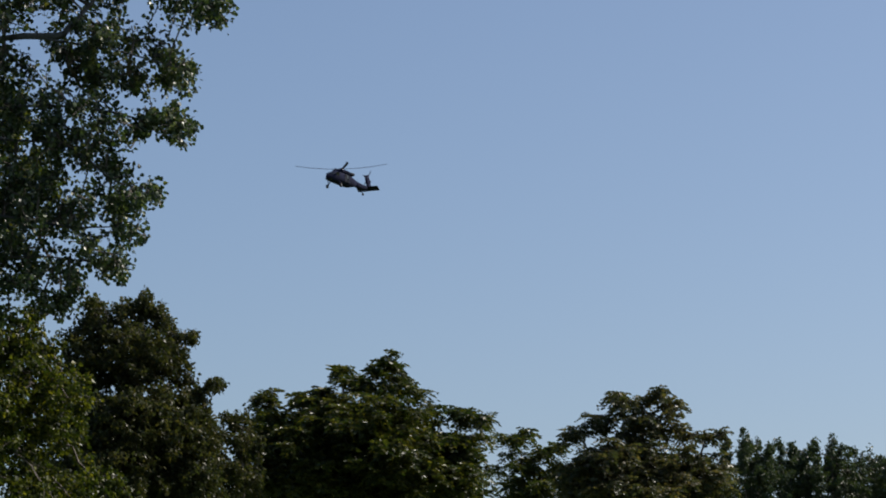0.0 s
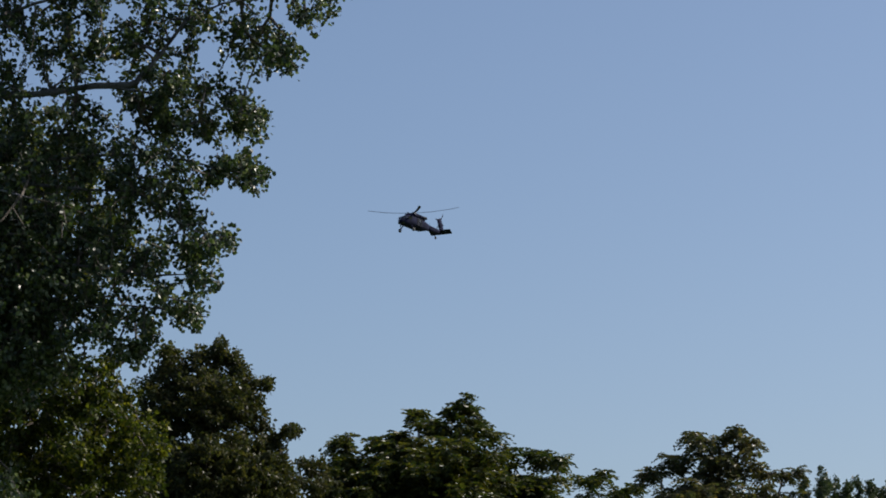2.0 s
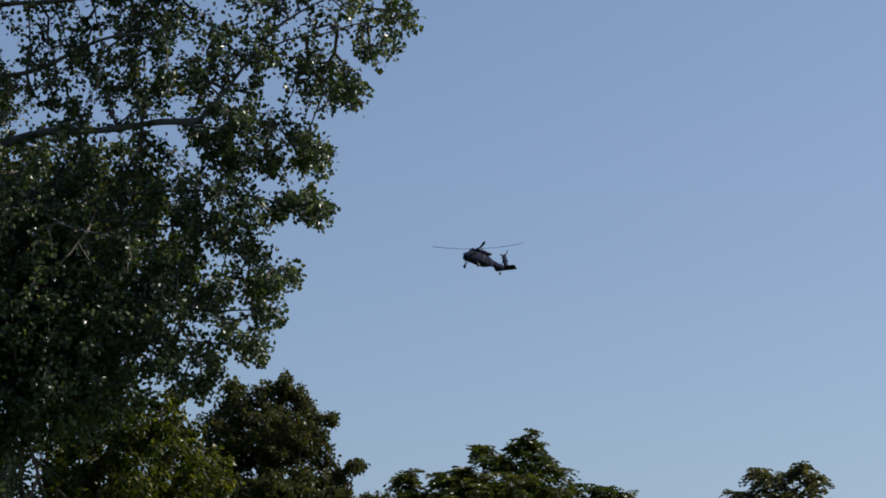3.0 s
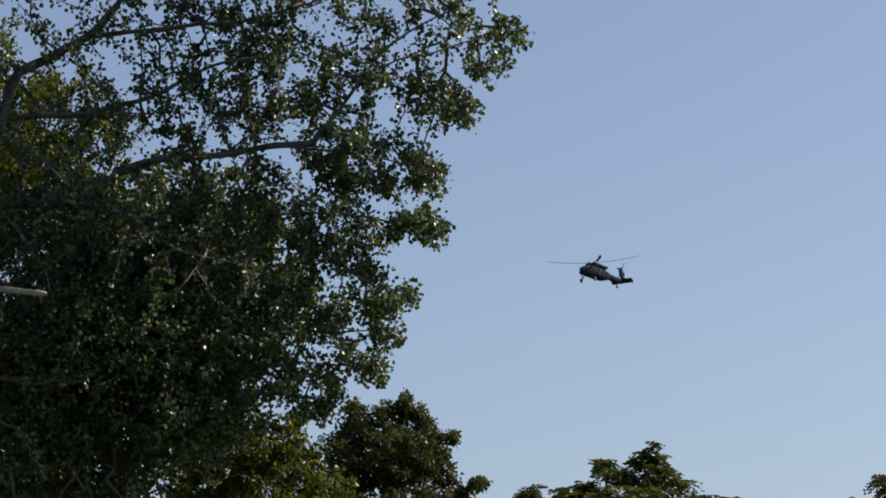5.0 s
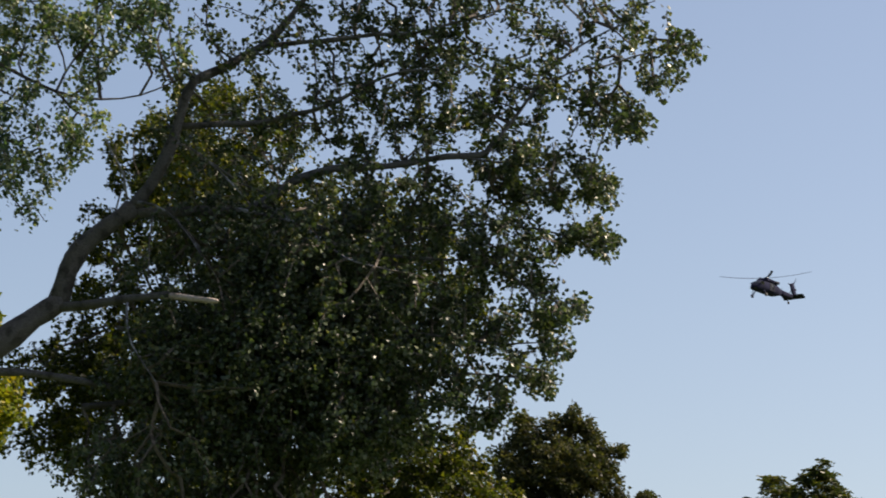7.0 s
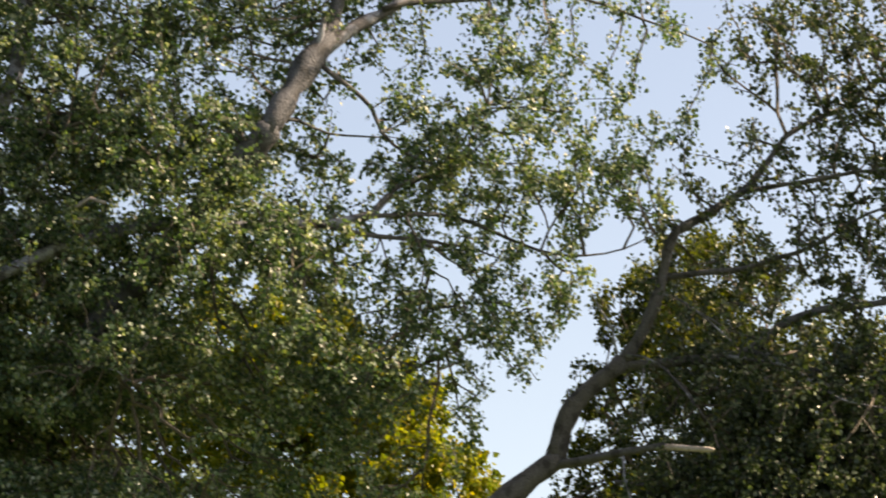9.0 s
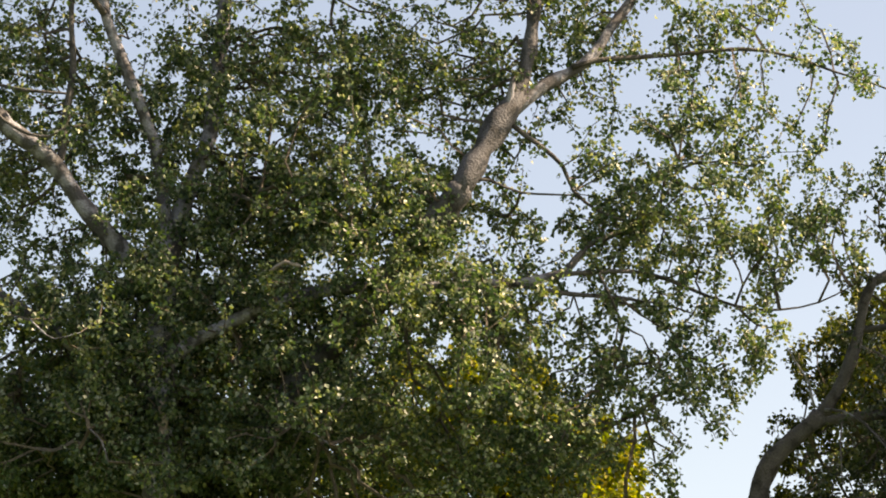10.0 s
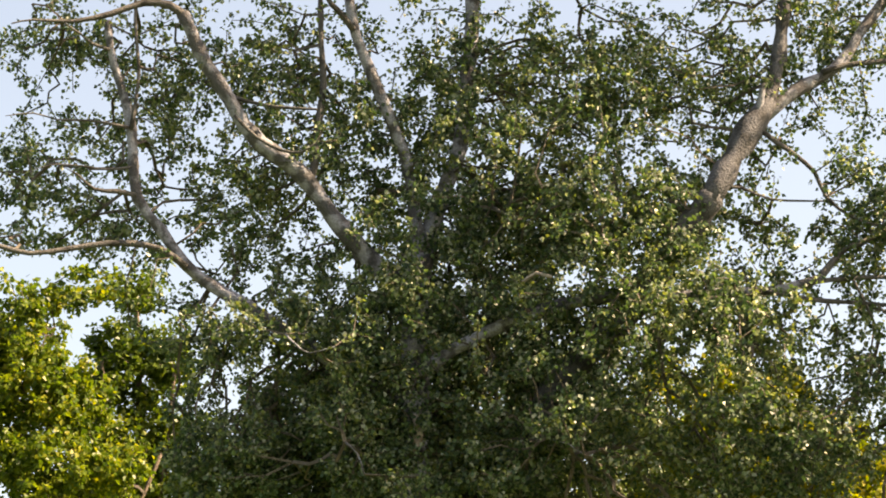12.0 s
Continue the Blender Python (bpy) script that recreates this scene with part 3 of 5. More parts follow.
plan.hole(-7.08, 33.87, 10.88, 0.15)
plan.hole(-7.16, 34.26, 10.98, 0.15)
plan.hole(-7.27, 34.75, 11.12, 0.15)
plan.hole(-3.71, 34, 9.22, 0.15)
plan.hole(-3.76, 34.4, 9.31, 0.15)
plan.hole(-3.8, 34.79, 9.4, 0.15)
plan.hole(-3.85, 35.29, 9.51, 0.15)
tree("poplar_tree", "leaning grey-barked poplar with forked limbs and glossy green leaves, bark and leaves darkened for shade", (-14.16, 32.56, 0), plan.limbs, plan.clumps,
     POPLAR, SHADED_GREY_BARK, 11, holes=plan.holes, twig=0.0085, sides=12, gap=0.38, thin=-0.12, spacing=0.2)

# ---- many-stemmed poplar ----
plan = Plan()
plan.limb([(-16, 30.5, 0), (-16.14, 30.04, 7.5), (-16.13, 30.02, 8.98), (-16.12, 30, 9.83), (-16.14, 29.97, 10.67), (-16.12, 29.96, 11.38), (-16.07, 29.96, 11.95)], 0.33, 0.15)
plan.limb([(-16.29, 30.18, 11.42), (-16.5, 30, 11.75), (-16.71, 29.8, 11.98), (-16.86, 29.64, 12.19), (-17.04, 29.46, 12.49), (-17.23, 29.27, 12.87), (-17.44, 29.07, 13.13), (-17.7, 28.83, 13.36), (-17.85, 28.66, 13.59), (-17.97, 28.51, 13.89), (-18.18, 28.3, 14.3), (-18.27, 28.16, 14.6), (-18.36, 28.02, 14.91)], 0.13, 0.075)
plan.limb([(-18.34, 28.04, 14.87), (-18.47, 27.87, 15), (-18.69, 27.64, 14.99), (-18.96, 27.37, 14.81), (-19.31, 27.05, 14.65), (-19.66, 26.71, 14.61), (-19.83, 26.5, 14.51)], 0.06, 0.007, SHADED_GREY_BARK)
plan.limb([(-16.21, 30.23, 12), (-16.24, 30.14, 12.75), (-16.28, 30.05, 13.25), (-16.36, 29.93, 13.6), (-16.49, 29.79, 14.02), (-16.62, 29.65, 14.45), (-16.75, 29.5, 14.88), (-16.79, 29.4, 15.31), (-16.81, 29.32, 15.89)], 0.085, 0.055)
plan.limb([(-16.72, 29.38, 14.89), (-16.79, 29.22, 15.01), (-16.86, 29.06, 15.12), (-16.91, 28.92, 15.3)], 0.042, 0.03, SHADED_GREY_BARK)
plan.limb([(-16.19, 30.24, 11.97), (-16.07, 30.34, 12.49), (-15.95, 30.45, 13.02), (-15.87, 30.53, 13.33), (-15.82, 30.6, 13.72), (-15.78, 30.66, 14.42), (-15.75, 30.72, 14.97), (-15.75, 30.76, 15.61), (-15.76, 30.8, 16.33)], 0.11, 0.085)
plan.limb([(-17.27, 29.29, 12.86), (-17.23, 29.35, 13.18), (-17.22, 29.4, 13.72), (-17.19, 29.45, 14.26), (-17.24, 29.46, 14.8), (-17.27, 29.48, 15.42), (-17.32, 29.49, 15.98)], 0.052, 0.03, SHADED_GREY_BARK)
plan.limb([(-17.98, 28.62, 13.95), (-17.75, 28.61, 13.85), (-17.38, 28.68, 13.74), (-16.89, 28.81, 13.67)], 0.03, 0.014, SHADED_GREY_BARK)
plan.limb([(-17.83, 28.42, 13.62), (-17.57, 28.54, 13.37), (-17.28, 28.67, 13.22), (-17.05, 28.76, 13.15), (-16.88, 28.82, 13.25)], 0.024, 0.012, SHADED_GREY_BARK)
plan.limb([(-16.24, 30.21, 10.17), (-16.81, 29.87, 10.51), (-17.4, 29.5, 10.92), (-17.99, 29.12, 11.37), (-18.39, 28.84, 11.67), (-18.65, 28.65, 11.93), (-18.88, 28.47, 12.33), (-19.12, 28.28, 12.7), (-19.16, 28.23, 13.14), (-19.18, 28.18, 13.58), (-19.28, 28.09, 14.08), (-19.37, 28, 14.44), (-19.41, 27.94, 14.81), (-19.4, 27.93, 14.95)], 0.1, 0.045)
plan.limb([(-19.13, 28.11, 13.56), (-19.08, 28.14, 13.92), (-19.05, 28.16, 14.37), (-19.11, 28.12, 14.97), (-19.14, 28.1, 15.57)], 0.026, 0.016, SHADED_GREY_BARK)
plan.limb([(-18.57, 28.6, 11.83), (-18.8, 28.38, 12.02), (-19.03, 28.16, 12.06), (-19.28, 27.92, 12.03), (-19.64, 27.6, 11.92), (-19.98, 27.28, 11.83), (-20.23, 27.03, 11.89), (-20.51, 26.74, 11.91)], 0.046, 0.024, SHADED_GREY_BARK)
plan.limb([(-19.06, 28.16, 12.7), (-19.19, 27.98, 12.7), (-19.36, 27.77, 12.68), (-19.5, 27.58, 12.84), (-19.57, 27.43, 12.89)], 0.035, 0.005, SHADED_GREY_BARK)
plan.limb([(-19.15, 28.09, 13.57), (-19.49, 27.74, 13.63), (-19.74, 27.44, 13.61), (-19.93, 27.18, 13.62), (-20.14, 26.89, 13.5)], 0.022, 0.004, SHADED_GREY_BARK)
plan.limb([(-19.1, 28.13, 13.06), (-19.31, 27.89, 12.98), (-19.49, 27.67, 12.97), (-19.73, 27.41, 12.97), (-19.9, 27.2, 12.87)], 0.018, 0.004, SHADED_GREY_BARK)
plan.limb([(-19.38, 27.94, 14.59), (-19.52, 27.78, 14.6), (-19.61, 27.66, 14.67), (-19.73, 27.5, 14.8), (-19.81, 27.39, 14.91)], 0.022, 0.005, SHADED_GREY_BARK)
plan.limb([(-16.66, 31.01, 9.24), (-15.84, 31.16, 9.47), (-15.23, 31.19, 9.84), (-14.9, 31.08, 10.15), (-14.55, 30.98, 10.49), (-14.1, 30.91, 10.93), (-13.68, 30.83, 11.21), (-13.27, 30.75, 11.56), (-12.84, 30.66, 11.98), (-12.43, 30.57, 12.39)], 0.2, 0.165, SHADED_LIMB_BARK)
plan.limb([(-12.47, 30.55, 12.33), (-12.3, 30.7, 12.73), (-12.15, 30.84, 13.07), (-12, 30.98, 13.41), (-11.9, 31.1, 13.68)], 0.165, 0.13, SHADED_LIMB_BARK)
plan.limb([(-11.94, 31.08, 13.58), (-11.87, 31.2, 13.94), (-11.83, 31.3, 14.26), (-11.81, 31.39, 14.66), (-11.79, 31.49, 15.14), (-11.77, 31.58, 15.77)], 0.1, 0.075, SHADED_LIMB_BARK)
plan.limb([(-11.99, 31.07, 13.46), (-11.69, 31.31, 13.81), (-11.4, 31.54, 14.04), (-11.17, 31.74, 14.27), (-10.99, 31.93, 14.68), (-10.86, 32.1, 14.96), (-10.72, 32.27, 15.3)], 0.085, 0.055)
plan.limb([(-11.34, 31.52, 14.11), (-11.12, 31.71, 14.23), (-10.76, 31.94, 14.3), (-10.19, 32.23, 14.36), (-9.42, 32.57, 14.42), (-8.91, 32.81, 14.33), (-8.48, 33.03, 14.16), (-8.04, 33.24, 14.01), (-7.66, 33.43, 13.84)], 0.038, 0.009, SHADED_GREY_BARK)
plan.limb([(-12.04, 30.94, 13.34), (-11.93, 30.93, 13.6), (-11.87, 30.9, 13.91)], 0.045, 0.032)
plan.limb([(-11.94, 30.98, 13.28), (-11.79, 31.07, 13.14), (-11.61, 31.17, 12.99), (-11.4, 31.29, 12.76), (-11.29, 31.36, 12.45), (-11.02, 31.49, 12.2), (-10.7, 31.64, 12.08)], 0.036, 0.013, SHADED_GREY_BARK)
plan.limb([(-12.35, 30.71, 12.55), (-12.17, 30.89, 12.56), (-11.89, 31.11, 12.44), (-11.34, 31.42, 12.43)], 0.02, 0.01, SHADED_GREY_BARK)
plan.limb([(-15.98, 29.78, 10.45), (-15.6, 29.92, 10.72), (-15.28, 30.03, 10.89), (-15.02, 30.1, 11.02), (-14.51, 30.29, 11.2), (-14.05, 30.44, 11.29), (-13.69, 30.54, 11.31), (-13.33, 30.65, 11.3), (-12.68, 30.86, 11.29), (-11.97, 31.08, 11.29), (-11.63, 31.15, 11.33), (-11.33, 31.21, 11.41)], 0.085, 0.055)
plan.limb([(-11.37, 31.19, 11.38), (-11.27, 31.38, 11.63), (-11.18, 31.56, 11.83), (-11.02, 31.77, 11.99), (-10.83, 31.99, 12.12), (-10.51, 32.24, 12.46), (-10.38, 32.44, 12.8), (-10.35, 32.6, 13.1)], 0.045, 0.01, SHADED_GREY_BARK)
plan.limb([(-11.46, 31.16, 11.36), (-11.03, 31.48, 11.42), (-10.57, 31.8, 11.41), (-10.17, 32.1, 11.27), (-9.64, 32.43, 11.08), (-9.17, 32.73, 11.07), (-8.75, 33, 11.19), (-8.41, 33.25, 11.42)], 0.032, 0.008, SHADED_GREY_BARK)
plan.limb([(-11.99, 30.96, 11.28), (-11.51, 31.31, 11.21), (-10.9, 31.7, 11.2), (-10.7, 31.94, 11.18), (-10.46, 32.18, 11.17), (-10.09, 32.47, 11.03)], 0.034, 0.01, SHADED_GREY_BARK)
plan.limb([(-10.98, 31.33, 11.37), (-10.89, 31.57, 11.11), (-10.81, 31.82, 10.84), (-10.67, 32.07, 10.77), (-10.62, 32.3, 10.48), (-10.5, 32.55, 10.18)], 0.018, 0.006, SHADED_GREY_BARK)
plan.limb([(-10.73, 31.42, 11.05), (-10.61, 31.78, 10.92), (-10.42, 32.15, 10.78), (-10.3, 32.51, 10.5), (-10.23, 32.84, 10.15)], 0.014, 0.006, SHADED_GREY_BARK)
plan.limb([(-13.68, 30.58, 10.85), (-13.43, 30.58, 10.79), (-13.17, 30.58, 10.77)], 0.02, 0.012, SHADED_GREY_BARK)
plan.limb([(-17.02, 28.39, 10.73), (-16.85, 28.37, 10.57), (-16.67, 28.37, 10.45), (-16.36, 28.43, 10.51)], 0.012, 0.006, POPLAR_BARK)
plan.limb([(-16.23, 29.53, 10.56), (-16.15, 29.81, 10.56), (-16.09, 30.06, 10.58)], 0.016, 0.01, DEAD_WOOD)
# Pale strip added in front of the trunk, standing for a bright trunk patch.
plan.limb([(-15.98, 29.73, 9.93), (-15.95, 29.74, 9.72), (-15.98, 29.73, 9.51)], 0.05, 0.05, DEAD_WOOD)
plan.limb([(-16.49, 28.93, 9.48), (-16.32, 28.91, 9.31), (-16.19, 28.87, 9.05)], 0.012, 0.008, POPLAR_BARK)
plan.limb([(-14.45, 30.11, 9.57), (-14.15, 30.03, 9.4), (-13.86, 29.95, 9.26)], 0.011, 0.007, POPLAR_BARK)
plan.limb([(-13.69, 30.14, 11.99), (-13.48, 30.07, 11.65), (-13.32, 29.97, 11.35)], 0.016, 0.01, POPLAR_BARK)
plan.limb([(-15.06, 29.93, 12.46), (-14.79, 29.84, 12.32), (-14.54, 29.73, 12.19)], 0.024, 0.012, SHADED_GREY_BARK)
plan.limb([(-14.64, 29.91, 11.45), (-14.42, 29.85, 11.46), (-14.2, 29.79, 11.43)], 0.026, 0.02, DEAD_WOOD)
plan.limb([(-15.38, 30.44, 10.97), (-15.27, 30.32, 11.14), (-15.13, 30.22, 11.28)], 0.03, 0.02, SHADED_GREY_BARK)
plan.limb([(-15.76, 30.8, 16.09), (-14.51, 30.93, 16.29), (-13.35, 30.98, 16.39), (-12.21, 30.98, 16.31)], 0.07, 0.03)
plan.clump(-10.8, 32.77, 9.62, 0.26, 0.5, 0.32, 0.6)
plan.clump(-10.98, 32.7, 10.19, 0.27, 0.5, 0.27, 0.5)
plan.clump(-10.69, 32.8, 9.13, 0.22, 0.5, 0.32, 0.7)
plan.clump(-10.33, 32.92, 10.25, 0.28, 0.5, 0.26, 0.3)
plan.clump(-11.17, 32.64, 10.62, 0.32, 0.5, 0.28, 0.35)
plan.clump(-12.03, 31.59, 10.56, 0.44, 0.5, 0.36, 0.7)
plan.clump(-12.53, 31.39, 10.85, 0.49, 0.5, 0.36, 0.6)
plan.clump(-11.54, 31.77, 10.13, 0.4, 0.5, 0.36, 0.6)
plan.clump(-12.36, 31.46, 10.01, 0.56, 0.5, 0.43, 0.7)
plan.clump(-11.31, 31.85, 9.43, 0.4, 0.5, 0.4, 0.6)
plan.clump(-11.82, 31.67, 9.31, 0.56, 0.5, 0.4, 0.7)
plan.clump(-18.8, 29.28, 10.82, 0.39, 0.5, 0.37, 0.9)
plan.clump(-18.79, 29.29, 10.11, 0.39, 0.5, 0.44, 1.2)
plan.clump(-18.52, 29.46, 11.12, 0.39, 0.5, 0.31, 0.8)
plan.clump(-18.8, 29.29, 9.43, 0.39, 0.5, 0.41, 1.2)
plan.clump(-9.02, 33.09, 15.13, 0.54, 0.5, 0.4, 0.3)
plan.clump(-8.79, 33.15, 14.2, 0.33, 0.5, 0.47, 0.3)
plan.clump(-9.63, 32.92, 15.02, 0.54, 0.5, 0.33, 0.25)
plan.clump(-8.79, 33.15, 12.21, 0.33, 0.5, 0.33, 0.3)
plan.clump(-8.91, 33.12, 13.17, 0.33, 0.5, 0.4, 0.25)
plan.clump(-16.07, 32.44, 12.7, 1.06, 0.95, 0.78, 0.7)
plan.clump(-17.05, 31.93, 11.55, 1.41, 1.27, 0.85, 0.7)
plan.clump(-18, 31.41, 10.48, 1.41, 1.27, 0.85, 0.8)
plan.clump(-15.43, 32.75, 10.34, 1.41, 1.27, 0.78, 0.7)
plan.clump(-15.72, 29.24, 8.93, 0.49, 0.5, 0.27, 0.8)
plan.clump(-15.04, 29.6, 9.01, 0.52, 0.5, 0.29, 0.7)
plan.clump(-8.44, 33.25, 14.72, 0.6, 0.54, 0.33, 0.2)
plan.clump(-8.77, 33.16, 13.24, 0.5, 0.5, 0.43, 0.22)
plan.clump(-8.21, 33.3, 13.81, 0.33, 0.5, 0.4, 0.2)
plan.clump(-9.48, 32.96, 12.25, 0.54, 0.5, 0.33, 0.25)
plan.clump(-8.48, 33.24, 12.2, 0.47, 0.5, 0.37, 0.22)
plan.clump(-7.98, 33.36, 12.9, 0.4, 0.5, 0.4, 0.2)
plan.clump(-9.69, 32.9, 13.89, 0.54, 0.5, 0.4, 0.25)
plan.clump(-18.3, 32.21, 10.19, 1.91, 1.1, 1.2, 1.1)
plan.clump(-16.71, 32.83, 10.46, 2.32, 1.1, 1.54, 1.1)
plan.clump(-17.04, 31.71, 11.81, 2.11, 1, 1.19, 0.36)
plan.clump(-13.87, 32.79, 11.53, 1.39, 1, 0.9, 0.43)
plan.clump(-16.67, 29.61, 9.89, 0.78, 0.8, 1.04, 1.46)
plan.clump(-10.48, 31.5, 10.02, 0.55, 0.6, 0.49, 0.43)
plan.clump(-9.94, 31.47, 10.15, 0.42, 0.5, 0.29, 0.34)
plan.clump(-10.56, 31.48, 9.27, 0.29, 0.5, 0.29, 0.5)
plan.clump(-9.31, 31.66, 10.43, 0.51, 0.6, 0.32, 0.43)
plan.clump(-10.28, 31.78, 12.47, 1.11, 0.8, 0.46, 0.43)
plan.clump(-11.19, 31.47, 12.78, 0.78, 0.8, 0.46, 0.47)
plan.clump(-10.19, 31.7, 12.08, 0.65, 0.8, 0.45, 0.43)
plan.clump(-20.76, 27.93, 12.33, 0.41, 0.7, 0.34, 0.6)
plan.clump(-20.13, 28.39, 15.16, 1.02, 0.8, 0.34, 0.6)
plan.clump(-13.89, 31.58, 7.29, 1.08, 1, 0.47, 0.72)
plan.clump(-17.69, 30.09, 14.63, 0.61, 0.9, 0.82, 0.5)
# Unseen upper crown of three clumps, added to shade the limbs.
plan.clump(-12.31, 32.12, 17.28, 2.88, 1.8, 1.07, 0.39)
plan.clump(-16.8, 30.48, 17.94, 3.26, 1.9, 1.15, 0.59)
plan.clump(-10.2, 32.43, 16.43, 2.25, 1.4, 0.8, 0.28)
plan.clump(-17.07, 31.49, 8.6, 1.57, 1, 0.41, 1.34)
plan.clump(-18.16, 31.12, 9.09, 0.89, 1, 0.41, 1.46)
plan.clump(-12.31, 31.48, 8.76, 1.38, 0.9, 1.12, 0.5)
plan.clump(-11.3, 32.07, 8, 0.8, 0.8, 0.66, 0.36)
plan.clump(-15.92, 30.49, 12.16, 2.01, 1, 0.5, 0.35)
plan.clump(-18.08, 29.74, 11.95, 1.09, 1, 0.48, 0.36)
plan.clump(-9.89, 32.53, 14.84, 0.73, 0.8, 0.4, 0.52)
plan.clump(-17.03, 30.35, 15.38, 0.75, 0.8, 0.34, 0.6)
plan.clump(-10.14, 31.72, 10.79, 0.45, 0.7, 0.39, 0.39)
plan.clump(-16, 32.73, 8.55, 1.32, 1, 0.62, 1.46)
plan.clump(-16.42, 32.53, 9.54, 1.04, 1, 0.69, 1.1)
plan.clump(-19.18, 29.39, 13.81, 2.6, 1.2, 1.85, 0.32)
plan.clump(-15.39, 30.99, 13.79, 3.1, 1.3, 1.82, 0.3)
plan.clump(-15.12, 30.45, 10.53, 3.98, 1.4, 1.66, 0.43)
plan.clump(-12.05, 32.11, 12.81, 1.27, 1, 2.21, 0.34)
plan.clump(-10.02, 32.28, 12.23, 1.71, 0.96, 2.18, 0.33)
plan.clump(-10.86, 31.9, 10.3, 0.85, 0.8, 0.85, 0.31)
plan.clump(-13, 31.74, 14.29, 2.01, 1.1, 1.2, 0.35)
plan.clump(-8.89, 32.4, 12.05, 1.18, 0.8, 0.79, 0.11)
plan.clump(-14.59, 30.16, 13.18, 1.57, 0.9, 1.24, 0.4)
plan.clump(-13.35, 30.07, 12.04, 1.09, 0.8, 0.77, 0.6)
plan.clump(-16.04, 29.53, 12.12, 0.79, 0.8, 0.72, 0.5)
# Unseen clump hung towards the camera, added to darken the lower left crown.
plan.clump(-10.81, 28.3, 16.61, 1.6, 1.6, 1, 0.77)
plan.clump(-9.56, 32, 10.42, 0.72, 0.7, 0.72, 0.17)
plan.clump(-10.03, 31.86, 9.75, 0.52, 0.6, 0.52, 0.32)
plan.clump(-12.68, 30.36, 11.79, 0.48, 0.5, 0.38, 0.9)
plan.clump(-10.85, 31.59, 10.89, 0.65, 0.7, 0.39, 0.25)
plan.clump(-19.82, 28.61, 12.3, 0.75, 0.7, 0.24, 0.5)
plan.clump(-12.99, 30.12, 11.27, 0.51, 0.5, 0.48, 0.8)
plan.clump(-13.92, 29.37, 9.63, 0.44, 0.4, 0.38, 0.75)
plan.clump(-13.46, 29.47, 10.21, 0.38, 0.4, 0.35, 0.5)
plan.clump(-18.85, 29.02, 11.34, 0.88, 1, 0.47, 0.25)
plan.clump(-20.76, 28.55, 15.02, 0.96, 0.88, 0.41, 0.45)
plan.clump(-20.93, 28.43, 13.32, 0.76, 0.8, 0.48, 0.65)
plan.clump(-20.39, 28.44, 12.94, 0.82, 0.8, 0.55, 0.45)
plan.clump(-7.73, 32.08, 13.47, 0.39, 0.5, 0.26, 0.43)
# Second unseen clump, widens that added shade to the left.
plan.clump(-12.25, 28.04, 16.89, 1.19, 1.4, 0.9, 0.68)
plan.clump(-19.59, 29.37, 13.71, 0.62, 0.8, 0.76, 0.4)
plan.clump(-19.45, 29.34, 14.75, 0.82, 0.88, 0.48, 0.45)
plan.clump(-20.32, 28.86, 12.6, 0.96, 0.72, 0.34, 0.5)
plan.clump(-18.32, 29.59, 14.8, 0.88, 0.96, 0.54, 0.6)
plan.clump(-18.26, 29.86, 12.75, 0.89, 1, 0.68, 0.6)
plan.clump(-17.12, 30.3, 13.62, 0.95, 1.1, 0.95, 0.56)
plan.clump(-15.8, 31.01, 14.4, 1.09, 1.2, 0.95, 0.61)
plan.clump(-14.42, 31.45, 14.55, 1.08, 1.2, 0.74, 0.65)
plan.clump(-14.98, 30.97, 12.6, 1.27, 1.2, 0.74, 0.94)
plan.clump(-13.56, 31.4, 12.45, 1, 1.1, 0.53, 1.1)
plan.clump(-16.4, 29.78, 11.09, 1.26, 1.2, 0.73, 0.79)
plan.clump(-17.85, 29.41, 10.89, 1.07, 1.2, 0.67, 0.79)
plan.clump(-18.25, 29.87, 9.56, 1.07, 1.3, 0.73, 1.46)
plan.clump(-16.4, 30.7, 9.47, 1.26, 1.3, 0.8, 1.46)
plan.clump(-14.59, 30.93, 11.09, 1.33, 1.1, 0.67, 0.86)
plan.clump(-14.26, 31.19, 9.55, 1.4, 1.2, 0.8, 0.86)
plan.clump(-12.46, 30.99, 10.91, 0.91, 1, 0.59, 0.74)
plan.clump(-12.36, 31.03, 9.32, 1.11, 1.2, 0.72, 0.47)
plan.clump(-11.19, 31.26, 9.39, 0.45, 0.72, 0.58, 0.5)
plan.clump(-12.84, 32.13, 14.74, 0.74, 0.96, 0.47, 0.5)
plan.clump(-11.5, 32.42, 14.84, 0.74, 0.8, 0.34, 0.43)
plan.clump(-10.88, 32, 11.82, 0.99, 0.8, 0.53, 0.46)
plan.clump(-9.92, 32.52, 13.32, 0.93, 0.88, 0.6, 0.52)
plan.clump(-9.23, 32.51, 12.06, 0.86, 0.8, 0.53, 0.43)
plan.clump(-10.67, 31.97, 10.58, 0.72, 0.72, 0.53, 0.37)
plan.clump(-11.22, 31.88, 9.98, 0.59, 0.72, 0.59, 0.68)
plan.clump(-8.55, 32.7, 12.91, 0.53, 0.64, 0.46, 0.14)
plan.clump(-10.43, 32.57, 14.37, 0.87, 0.72, 0.33, 0.43)
plan.clump(-8.67, 32.77, 14.12, 0.86, 0.64, 0.33, 0.2)
plan.clump(-7.53, 32.95, 13.44, 0.4, 0.48, 0.4, 0.12)
plan.clump(-9.68, 32.18, 10.11, 0.39, 0.48, 0.39, 0.34)
plan.clump(-8.37, 32.64, 11.5, 0.53, 0.56, 0.39, 0.21)
plan.clump(-19.58, 28.77, 16.29, 1.9, 1.2, 0.61, 0.42)
